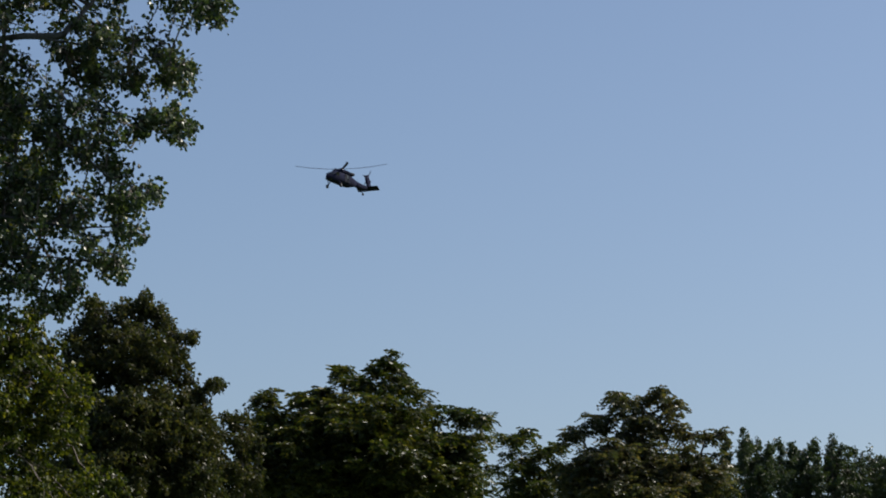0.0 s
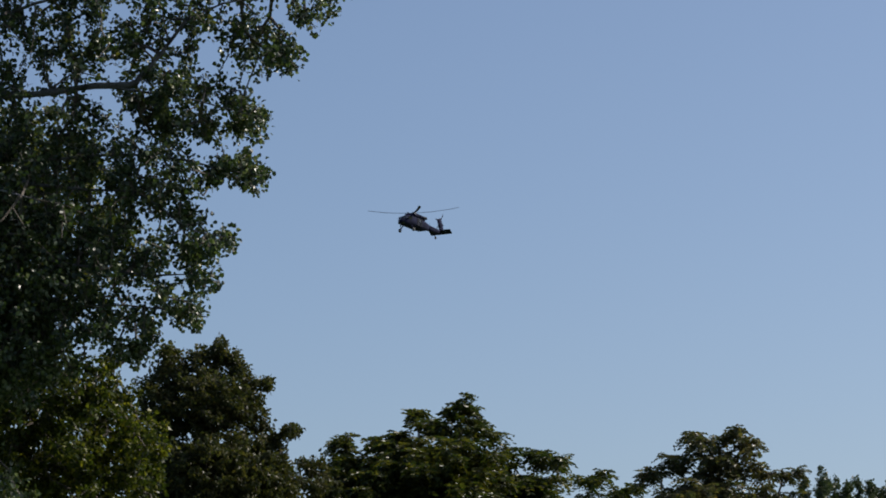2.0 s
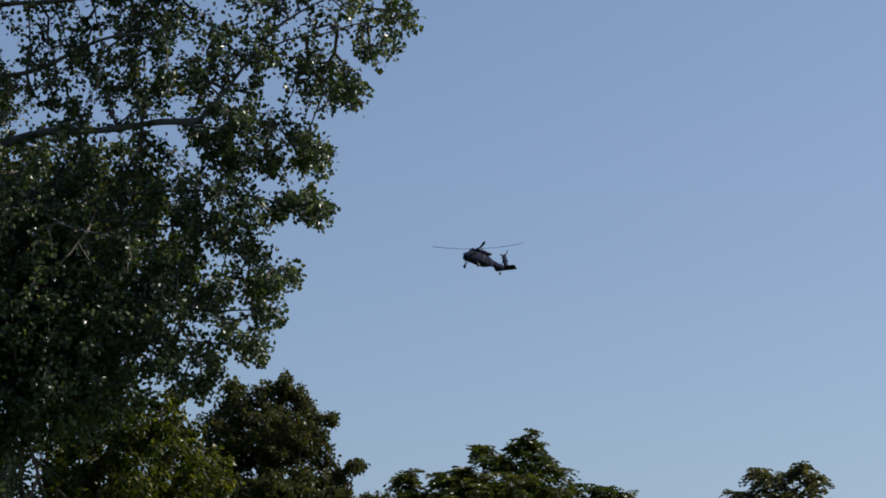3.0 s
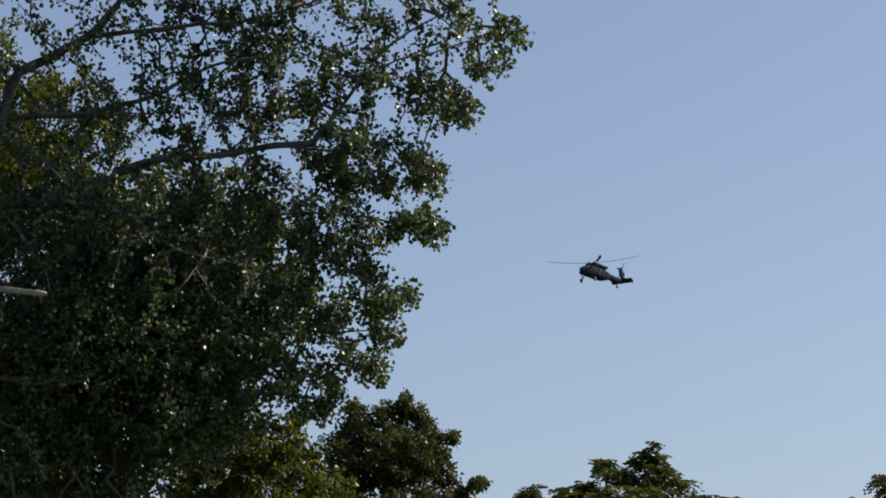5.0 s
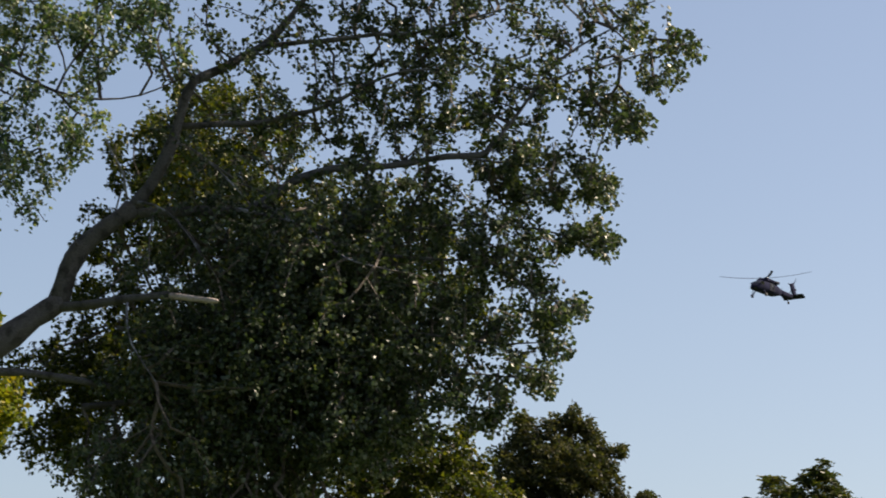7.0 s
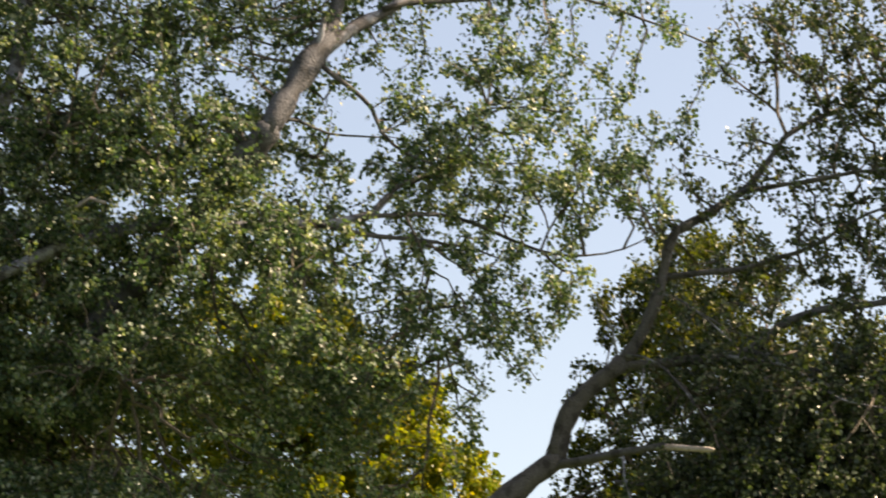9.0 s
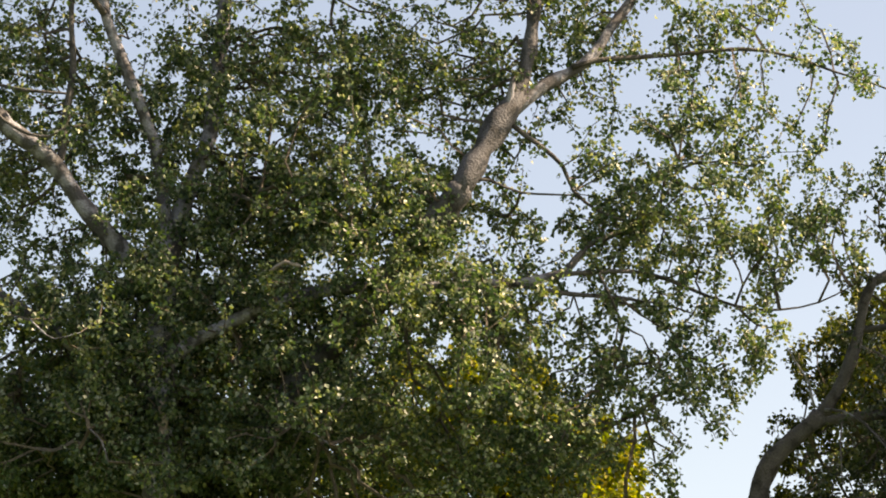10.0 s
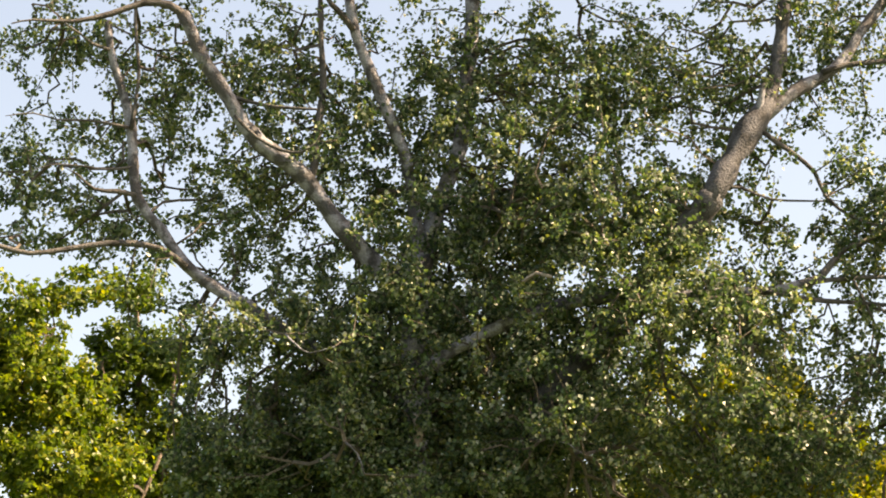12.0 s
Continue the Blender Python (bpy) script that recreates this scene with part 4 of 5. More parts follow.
plan.clump(-16.13, 30.83, 16.58, 2.24, 1.4, 0.75, 0.59)
plan.clump(-12.74, 32.17, 16.44, 1.89, 1.2, 0.74, 0.42)
plan.clump(-16.17, 31.04, 7.87, 3.33, 1.5, 0.87, 1.1)
plan.clump(-10.95, 32.4, 15.68, 1.87, 1.1, 0.6, 0.34)
plan.hole(-7.7, 31.99, 12.76, 0.31)
plan.hole(-7.84, 32.57, 12.96, 0.31)
plan.hole(-7.98, 33.15, 13.16, 0.32)
plan.hole(-8.15, 33.83, 13.4, 0.33)
plan.hole(-8.34, 34.61, 13.67, 0.33)
plan.hole(-7.36, 32.07, 12.01, 0.21)
plan.hole(-7.49, 32.65, 12.2, 0.21)
plan.hole(-7.62, 33.24, 12.39, 0.21)
plan.hole(-7.78, 33.92, 12.61, 0.22)
plan.hole(-7.96, 34.7, 12.86, 0.22)
plan.hole(-11.47, 30.84, 12.41, 0.24)
plan.hole(-11.68, 31.4, 12.6, 0.25)
plan.hole(-11.89, 31.96, 12.8, 0.25)
plan.hole(-12.13, 32.62, 13.03, 0.26)
plan.hole(-12.41, 33.37, 13.29, 0.26)
plan.hole(-11.21, 30.93, 11.5, 0.18)
plan.hole(-11.42, 31.5, 11.68, 0.18)
plan.hole(-11.62, 32.06, 11.86, 0.19)
plan.hole(-11.86, 32.72, 12.07, 0.19)
plan.hole(-12.13, 33.47, 12.31, 0.19)
plan.hole(-11.27, 30.91, 12.67, 0.29)
plan.hole(-11.48, 31.47, 12.87, 0.29)
plan.hole(-11.68, 32.04, 13.07, 0.3)
plan.hole(-11.92, 32.69, 13.31, 0.31)
plan.hole(-12.2, 33.45, 13.58, 0.31)
plan.hole(-11.26, 30.91, 13.06, 0.26)
plan.hole(-11.46, 31.48, 13.27, 0.26)
plan.hole(-11.67, 32.04, 13.48, 0.27)
plan.hole(-11.91, 32.7, 13.72, 0.27)
plan.hole(-12.18, 33.45, 14, 0.28)
plan.hole(-11.04, 30.99, 12.2, 0.22)
plan.hole(-11.24, 31.56, 12.39, 0.23)
plan.hole(-11.44, 32.12, 12.59, 0.23)
plan.hole(-11.67, 32.78, 12.81, 0.24)
plan.hole(-11.94, 33.54, 13.07, 0.24)
plan.hole(-11.44, 30.85, 13.24, 0.19)
plan.hole(-11.65, 31.41, 13.46, 0.2)
plan.hole(-11.86, 31.97, 13.67, 0.2)
plan.hole(-12.1, 32.63, 13.92, 0.2)
plan.hole(-12.38, 33.38, 14.2, 0.21)
plan.hole(-18.98, 26.87, 13.78, 0.26)
plan.hole(-19.33, 27.36, 14, 0.26)
plan.hole(-19.67, 27.85, 14.22, 0.27)
plan.hole(-20.08, 28.42, 14.48, 0.27)
plan.hole(-20.54, 29.08, 14.77, 0.28)
plan.hole(-19.11, 26.78, 13.48, 0.22)
plan.hole(-19.46, 27.27, 13.7, 0.23)
plan.hole(-19.81, 27.76, 13.91, 0.23)
plan.hole(-20.21, 28.33, 14.16, 0.24)
plan.hole(-20.68, 28.98, 14.45, 0.24)
plan.hole(-10.88, 31.05, 13.18, 0.24)
plan.hole(-11.08, 31.62, 13.39, 0.25)
plan.hole(-11.27, 32.18, 13.61, 0.25)
plan.hole(-11.51, 32.84, 13.85, 0.26)
plan.hole(-11.77, 33.6, 14.13, 0.26)
plan.hole(-11.36, 30.88, 11.69, 0.21)
plan.hole(-11.57, 31.44, 11.87, 0.21)
plan.hole(-11.78, 32, 12.06, 0.21)
plan.hole(-12.02, 32.66, 12.27, 0.22)
plan.hole(-12.3, 33.41, 12.52, 0.22)
plan.hole(-11.49, 30.83, 12.45, 0.26)
plan.hole(-11.7, 31.39, 12.65, 0.26)
plan.hole(-11.91, 31.95, 12.85, 0.27)
plan.hole(-12.16, 32.61, 13.08, 0.27)
plan.hole(-12.43, 33.36, 13.35, 0.28)
plan.hole(-10.4, 31.21, 10.47, 0.26)
plan.hole(-10.59, 31.78, 10.64, 0.26)
plan.hole(-10.78, 32.35, 10.8, 0.27)
plan.hole(-11, 33.02, 10.99, 0.27)
plan.hole(-11.25, 33.78, 11.2, 0.28)
plan.hole(-10.84, 31.06, 13.15, 0.21)
plan.hole(-11.04, 31.63, 13.36, 0.21)
plan.hole(-11.24, 32.19, 13.58, 0.21)
plan.hole(-11.47, 32.86, 13.82, 0.22)
plan.hole(-11.73, 33.61, 14.1, 0.22)
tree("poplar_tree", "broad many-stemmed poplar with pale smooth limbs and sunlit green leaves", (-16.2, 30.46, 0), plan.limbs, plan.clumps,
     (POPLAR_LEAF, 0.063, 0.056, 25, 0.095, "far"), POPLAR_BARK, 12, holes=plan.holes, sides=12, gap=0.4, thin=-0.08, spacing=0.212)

# ---- yellow-green maples behind the poplars ----
MAPLE = (MAPLE_LEAF, 0.1, 0.095, 40, 0.115, "far")
plan = Plan()
plan.limb([(-9.17, 45.08, 0), (-9.17, 45.08, 5.62), (-9.41, 45.03, 9.71), (-9.56, 44.99, 13.07)], 0.28, 0.06)
plan.limb([(-9.17, 45.08, 6.03), (-7.59, 45.37, 8.06), (-6.08, 45.6, 9.3)], 0.14, 0.03)
plan.limb([(-9.25, 45.06, 7.25), (-11.13, 44.63, 9.71), (-12.14, 44.37, 11.8)], 0.14, 0.03)
plan.clump(-6.39, 44.54, 7.19, 0.97, 1.8, 1.14, 1)
plan.clump(-7.81, 45.33, 7.17, 1.17, 1.8, 0.63, 1.2)
plan.clump(-8.01, 45.3, 8.06, 0.72, 1.6, 0.63, 1)
plan.clump(-6.43, 45.04, 8.57, 0.53, 1.2, 0.62, 1.1)
plan.clump(-5.99, 45.1, 7.46, 0.55, 1.2, 0.84, 1.1)
plan.clump(-7.22, 45.94, 7.29, 1.09, 1.8, 1.09, 1.2)
plan.clump(-6.41, 45.05, 8.24, 0.53, 1.2, 0.4, 1)
plan.clump(-11.31, 44.59, 13.36, 0.9, 1.7, 0.81, 1)
plan.clump(-12.29, 44.33, 11.66, 0.63, 1.6, 1.08, 0.9)
plan.clump(-10.62, 45.27, 12.72, 1.72, 2, 1.18, 1)
plan.clump(-8.64, 46.2, 11.66, 2.57, 2.4, 1.83, 1)
plan.clump(-11.08, 45.16, 10.07, 2.36, 2.2, 1.27, 1)
plan.clump(-6.87, 44.98, 8.41, 0.89, 1.6, 0.71, 1)
plan.clump(-10.56, 45.8, 14.1, 1.37, 2, 1.01, 1)
plan.clump(-8.21, 45.26, 8.02, 1.35, 1.6, 0.81, 1)
plan.clump(-6.08, 44.59, 5.8, 1.32, 2, 0.97, 1)
plan.clump(-12.12, 44.89, 9.45, 2.36, 2, 1.18, 1)
plan.clump(-10.74, 44.73, 7.9, 1.97, 2, 1.08, 1)
tree("maple_tree", "yellow-green leafy maple standing behind the leaning poplar", (-9.17, 45.08, 0), plan.limbs, plan.clumps,
     (SHADED_MAPLE_LEAF, 0.08, 0.074, 36, 0.11, "far"), BROWN_BARK, 21, "maples behind the poplars", spacing=0.37)
plan = Plan()
plan.limb([(-16.13, 40.94, 0), (-16.13, 40.94, 5.45), (-16.05, 40.97, 9.36), (-16.05, 40.97, 11.35)], 0.26, 0.06)
plan.limb([(-16.13, 40.94, 5.45), (-14.69, 41.48, 7.78), (-13.6, 41.85, 9.36)], 0.13, 0.03)
plan.clump(-18.24, 39.49, 10.47, 1.19, 1.19, 0.51, 0.9)
plan.clump(-16.98, 40.05, 10.56, 0.85, 0.85, 0.51, 0.9)
plan.clump(-19.24, 39.01, 10.32, 0.85, 0.85, 0.51, 0.9)
plan.clump(-13.76, 40.74, 10.11, 0.84, 1.6, 0.67, 1.1)
plan.clump(-14.92, 40.86, 11.33, 1.19, 1.8, 0.85, 1.1)
plan.clump(-16.03, 40.98, 9.91, 2.06, 2.2, 1.2, 1)
plan.clump(-16.87, 40.64, 11.48, 1.63, 2, 0.86, 1)
plan.clump(-15.55, 40.63, 11.56, 1.36, 1.8, 0.68, 1)
plan.clump(-16.22, 39.82, 12.08, 1.68, 1.6, 1.09, 1)
plan.clump(-14.46, 41.03, 8.46, 1.7, 2, 0.93, 1)
plan.clump(-13.64, 41.31, 8.93, 1.02, 1.6, 0.76, 1.1)
tree("maple_tree", "maple turning yellow behind the stems of the broad poplar", (-16.13, 40.94, 0), plan.limbs, plan.clumps,
     (YELLOW_LEAF, *MAPLE[1:]), BROWN_BARK, 22, "maples behind the poplars", spacing=0.36)
plan = Plan()
plan.limb([(-27.63, 38.02, 0), (-27.63, 38.02, 5.71), (-27.49, 38.12, 9.89), (-27.36, 38.22, 13.76)], 0.24, 0.05)
plan.limb([(-27.63, 38.02, 6.54), (-26.69, 38.69, 9.89), (-25.87, 39.24, 12.45)], 0.12, 0.03)
plan.limb([(-27.63, 38.02, 7.37), (-28.61, 37.29, 10.74), (-28.94, 37.04, 13.32)], 0.12, 0.03)
plan.clump(-27, 37.24, 12.38, 0.99, 0.99, 1.08, 0.9)
plan.clump(-26.17, 37.83, 11.95, 0.81, 0.81, 0.72, 0.9)
plan.clump(-27.04, 37.21, 13.6, 0.72, 0.72, 0.54, 0.9)
plan.clump(-26.51, 37.59, 13.25, 0.54, 0.54, 0.54, 0.9)
plan.clump(-27.37, 36.97, 14.44, 0.4, 0.5, 0.36, 0.7)
plan.clump(-26.93, 37.3, 14.47, 0.41, 0.5, 0.32, 0.9)
plan.clump(-27.06, 37.2, 13.98, 0.54, 0.54, 0.4, 0.9)
plan.clump(-26.68, 37.47, 13.72, 0.45, 0.5, 0.36, 0.9)
plan.clump(-27.7, 37.97, 15.07, 0.55, 1, 0.38, 1)
plan.clump(-26.83, 38.59, 15.27, 0.46, 1, 0.27, 0.9)
plan.clump(-27.11, 37.78, 13.16, 0.86, 1.4, 0.73, 1.1)
plan.clump(-26.63, 37.51, 11.74, 1.17, 1.6, 0.72, 1.1)
plan.clump(-27.98, 37.77, 14.42, 0.55, 1.2, 0.5, 1)
plan.clump(-29.15, 36.87, 12.9, 1.65, 2, 1.65, 1)
plan.clump(-28.7, 37.22, 14.08, 0.82, 1.6, 0.92, 1)
tree("maple_tree", "bright yellow-green sunlit maple beside the broad poplar", (-27.63, 38.02, 0), plan.limbs, plan.clumps,
     MAPLE, BROWN_BARK, 23, "maples behind the poplars", spacing=0.34, thin=-0.2, gap=0.9)

plan = Plan()
plan.limb([(-27.28, 40.71, 0), (-27.28, 40.71, 6), (-27.28, 40.71, 13.95), (-27.35, 40.54, 15.55)], 0.24, 0.04)
plan.limb([(-27.28, 40.71, 8), (-26.58, 40.68, 14.37)], 0.1, 0.03)
plan.limb([(-27.28, 40.71, 8.6), (-27.63, 39.98, 14.43)], 0.1, 0.03)
plan.clump(-27.33, 40.67, 14.45, 0.72, 0.72, 0.67, 2)
plan.clump(-27.41, 40.62, 15.68, 0.5, 0.5, 0.31, 2)
plan.clump(-27.62, 40.47, 15.92, 0.24, 0.5, 0.17, 2.4)
plan.clump(-27.21, 40.75, 15.99, 0.21, 0.5, 0.15, 2.4)
plan.clump(-27.79, 40.36, 14.94, 0.48, 0.5, 0.43, 1.5)
plan.clump(-26.85, 40.99, 13.26, 0.67, 0.67, 0.86, 2)
plan.clump(-27.49, 40.56, 12.94, 0.86, 0.86, 0.76, 2)
plan.clump(-26.81, 41.02, 14.58, 0.48, 0.5, 0.57, 1.8)
plan.clump(-28.38, 39.95, 15.63, 0.29, 0.5, 0.21, 1.5)
plan.clump(-27.84, 40.32, 14.03, 0.57, 0.57, 0.57, 1.8)
plan.clump(-26.59, 41.16, 12.37, 0.76, 0.76, 0.57, 2)
plan.clump(-27.62, 40.47, 12.14, 0.96, 0.96, 0.48, 2)
tree("maple_tree", "dark green maple half hidden by the broad poplar", (-27.28, 40.71, 0), plan.limbs, plan.clumps,
     (FRESH_LEAF, 0.1, 0.095, 34, 0.115, "far"), BROWN_BARK, 24, "maples behind the poplars", spacing=0.34, thin=-0.2, gap=0.9)

# ---- trees along the far side of the field ----
plan = Plan()
plan.limb([(-6.48, 59.65, 0), (-6.48, 59.65, 5.8), (-6.38, 59.66, 8.97), (-6.27, 59.67, 11.1)], 0.25, 0.04)
plan.limb([(-6.48, 59.65, 5.8), (-5.54, 59.74, 7.91), (-4.92, 59.8, 9.61)], 0.1, 0.02)
plan.clump(-7.34, 59.55, 11.32, 0.4, 0.52, 0.35, 1.95)
plan.clump(-7.29, 59.56, 11.61, 0.16, 0.5, 0.14, 3.75)
plan.clump(-6.87, 59.61, 11.18, 0.53, 0.68, 0.41, 1.8)
plan.clump(-6.16, 59.68, 11.43, 0.33, 0.5, 0.33, 1.95)
plan.clump(-6.17, 59.68, 11.74, 0.11, 0.5, 0.14, 4.5)
plan.clump(-5.73, 59.73, 11.22, 0.28, 0.5, 0.33, 1.95)
plan.clump(-5.41, 59.76, 10.99, 0.23, 0.5, 0.16, 2.25)
plan.clump(-5.2, 59.77, 11.03, 0.09, 0.5, 0.07, 6)
plan.clump(-6.39, 59.66, 10.54, 1.05, 1.37, 0.7, 2.2)
plan.clump(-5.54, 59.74, 10.39, 0.33, 0.5, 0.42, 1.8)
plan.clump(-5.08, 59.78, 9.72, 0.35, 0.5, 0.19, 2.7)
plan.clump(-4.79, 59.81, 9.95, 0.16, 0.5, 0.08, 6)
plan.clump(-4.64, 59.82, 10, 0.09, 0.5, 0.07, 9)
plan.clump(-6.34, 59.66, 9.01, 1.46, 1.9, 0.94, 2.2)
plan.clump(-5.28, 59.77, 8.56, 0.73, 0.94, 0.82, 2.2)
plan.clump(-7.41, 59.54, 9.92, 0.61, 0.79, 1.4, 2.2)
plan.clump(-5.64, 59.73, 9.14, 0.7, 0.91, 0.7, 2.2)
plan.clump(-6.77, 59.62, 8.06, 1.64, 2.13, 0.7, 2.2)
plan.clump(-5.14, 59.78, 7.98, 0.7, 0.91, 0.7, 2.2)
plan.clump(-5.46, 59.75, 9.98, 0.3, 0.5, 0.33, 1.8)
plan.clump(-5.13, 59.78, 9.45, 0.41, 0.53, 0.33, 1.8)
plan.clump(-4.77, 59.81, 9.02, 0.35, 0.5, 0.41, 1.8)
plan.clump(-6.53, 59.64, 11.52, 0.35, 0.5, 0.19, 2.25)
plan.clump(-5.89, 59.71, 11.49, 0.3, 0.5, 0.19, 2.25)
tree("olive_tree", "dense round olive-brown tree with fine twiggy outline", (-6.48, 59.65, 0), plan.limbs, plan.clumps,
     (OLIVE_LEAF, 0.088, 0.062, 40, 0.095, "far"), BROWN_BARK, 31, "trees across the field", spacing=0.3, category="tree")
PIN = (PINNATE_LEAF, 0.125, 0.055, 10, 0.34, "pinnate")
plan = Plan()
plan.limb([(-1.5, 65.98, 0), (-1.5, 65.98, 5.64), (-1.38, 65.99, 8.54), (-1.32, 65.99, 10.88)], 0.3, 0.05)
plan.limb([(-1.5, 65.98, 5.64), (-2.76, 65.94, 7.96), (-3.68, 65.9, 9.7)], 0.14, 0.03)
plan.limb([(-1.5, 65.98, 5.98), (-0.46, 66, 7.96), (0.46, 66, 9.47)], 0.14, 0.03)
plan.limb([(-1.44, 65.98, 7.96), (-2.07, 65.97, 9.7), (-2.3, 65.96, 10.88)], 0.1, 0.02)
plan.clump(-3.89, 65.89, 10.49, 0.28, 0.5, 0.21, 2.4)
plan.clump(-4.09, 65.87, 10.53, 0.1, 0.5, 0.08, 3.75)
plan.clump(-4.02, 65.88, 9.84, 0.53, 0.84, 0.53, 1.8)
plan.clump(-3.01, 65.93, 10.48, 0.57, 0.91, 0.26, 2.1)
plan.clump(-2.69, 65.95, 10.72, 0.13, 0.5, 0.08, 3.75)
plan.clump(-2.29, 65.96, 11.09, 0.18, 0.5, 0.21, 3)
plan.clump(-2.35, 65.96, 11.32, 0.1, 0.5, 0.08, 6)
plan.clump(-1.85, 65.97, 10.97, 0.39, 0.62, 0.21, 2.7)
plan.clump(-1.49, 65.98, 11.24, 0.15, 0.5, 0.1, 3.75)
plan.clump(-1.26, 65.99, 11.47, 0.1, 0.5, 0.12, 6)
plan.clump(-1.08, 65.99, 11.27, 0.1, 0.5, 0.08, 4.5)
plan.clump(-1.07, 65.99, 10.85, 0.46, 0.74, 0.33, 2.25)
plan.clump(-0.61, 66, 10.69, 0.23, 0.5, 0.18, 3)
plan.clump(-0.32, 66, 10.3, 0.44, 0.7, 0.33, 2.1)
plan.clump(0.62, 66, 10.22, 0.33, 0.54, 0.18, 2.7)
plan.clump(0.3, 66, 10.31, 0.13, 0.5, 0.08, 3.75)
plan.clump(0.88, 65.99, 10.19, 0.1, 0.5, 0.08, 3.75)
plan.clump(0.86, 65.99, 9.86, 0.18, 0.5, 0.27, 2.25)
plan.clump(-1.83, 65.97, 9.95, 1.62, 2.4, 0.72, 2.2)
plan.clump(-3.37, 65.91, 9.4, 1.24, 1.98, 0.85, 2.2)
plan.clump(-1.04, 65.99, 9.06, 2.01, 2.4, 0.98, 2.2)
plan.clump(0.25, 66, 9.4, 0.72, 1.15, 0.59, 2.2)
plan.clump(-2.07, 65.97, 8.65, 2.39, 2.4, 0.72, 2.2)
plan.clump(-3.87, 65.89, 8.62, 0.98, 1.57, 0.59, 2.2)
plan.clump(0.13, 66, 8.68, 0.98, 1.57, 0.59, 2.2)
tree("walnut_tree", "wide dark green tree with feathery tufted leaves", (-1.5, 65.98, 0), plan.limbs, plan.clumps,
     PIN, BROWN_BARK, 32, "trees across the field", spacing=0.52)
plan = Plan()
plan.limb([(-4.28, 62.85, 0), (-4.28, 62.85, 4.9), (-4.28, 62.85, 8.56)], 0.15, 0.03)
plan.clump(-4.56, 62.83, 9.59, 0.28, 0.5, 0.18, 2.25)
plan.clump(-4.77, 62.82, 9.66, 0.14, 0.5, 0.07, 3)
plan.clump(-4.4, 62.85, 9.72, 0.1, 0.5, 0.07, 3)
plan.clump(-4.69, 62.83, 8.94, 0.52, 0.67, 0.58, 2.2)
plan.clump(-4.2, 62.86, 9.08, 0.33, 0.5, 0.45, 2.2)
plan.clump(-4.55, 62.84, 8.33, 0.7, 0.91, 0.58, 2.2)
tree("olive_tree", "low dark shrubby tree between two taller ones", (-4.28, 62.85, 0), plan.limbs, plan.clumps,
     (OLIVE_LEAF, 0.088, 0.062, 40, 0.1, "far"), BROWN_BARK, 35, "trees across the field", spacing=0.32)
plan = Plan()
plan.limb([(2.32, 73.96, 0), (2.2, 73.97, 6.13), (2.07, 73.97, 10.03)], 0.18, 0.04)
plan.clump(1.94, 73.97, 10.61, 0.45, 0.63, 0.14, 2.7)
plan.clump(1.68, 73.98, 10.75, 0.12, 0.5, 0.09, 4.5)
plan.clump(2.23, 73.97, 10.82, 0.12, 0.5, 0.09, 4.5)
plan.clump(2.62, 73.95, 10.36, 0.43, 0.61, 0.14, 2.4)
plan.clump(2.95, 73.94, 10.47, 0.17, 0.5, 0.09, 3)
plan.clump(2.16, 73.97, 9.77, 0.84, 1.17, 0.66, 2.2)
plan.clump(3.18, 73.93, 9.71, 0.59, 0.83, 0.52, 2.2)
plan.clump(2.46, 73.96, 9.19, 1.1, 1.54, 0.52, 2.2)
tree("walnut_tree", "low feathery-leaved green tree", (2.32, 73.96, 0), plan.limbs, plan.clumps,
     PIN, BROWN_BARK, 33, "trees across the field", spacing=0.62)
plan = Plan()
plan.limb([(4.43, 61.84, 0), (4.43, 61.84, 5.94), (4.32, 61.85, 8.12), (4.32, 61.85, 9.87)], 0.2, 0.03)
plan.limb([(4.43, 61.84, 5.94), (5.19, 61.78, 7.9), (5.62, 61.74, 9.1)], 0.09, 0.02)
plan.limb([(4.43, 61.84, 5.94), (3.68, 61.89, 7.57), (3.35, 61.91, 8.77)], 0.09, 0.02)
plan.clump(2.92, 61.93, 9.37, 0.19, 0.5, 0.17, 1.8)
plan.clump(2.78, 61.94, 9.31, 0.1, 0.5, 0.07, 4.5)
plan.clump(3.41, 61.91, 9.56, 0.27, 0.5, 0.15, 1.8)
plan.clump(3.26, 61.91, 9.7, 0.1, 0.5, 0.07, 3.75)
plan.clump(3.84, 61.88, 10.02, 0.1, 0.5, 0.15, 2.25)
plan.clump(3.74, 61.89, 10.19, 0.1, 0.5, 0.07, 6)
plan.clump(4.08, 61.87, 10.02, 0.15, 0.5, 0.1, 2.1)
plan.clump(4.49, 61.84, 10.15, 0.24, 0.5, 0.07, 2.4)
plan.clump(4.64, 61.83, 10.26, 0.1, 0.5, 0.07, 6)
plan.clump(4.83, 61.81, 9.87, 0.27, 0.5, 0.24, 1.65)
plan.clump(5.04, 61.79, 10.03, 0.1, 0.5, 0.07, 4.5)
plan.clump(4.2, 61.86, 9.41, 0.68, 0.88, 0.41, 1.35)
plan.clump(5.13, 61.79, 9.38, 0.24, 0.5, 0.19, 1.8)
plan.clump(5.55, 61.75, 9.3, 0.24, 0.5, 0.07, 3)
plan.clump(5.89, 61.72, 9.33, 0.1, 0.5, 0.07, 6)
plan.clump(3.87, 61.88, 8.52, 1.34, 1.74, 0.68, 2.2)
plan.clump(5.31, 61.77, 8.47, 0.98, 1.27, 0.56, 2.2)
plan.clump(4.23, 61.86, 7.98, 1.64, 2.14, 0.44, 2.2)
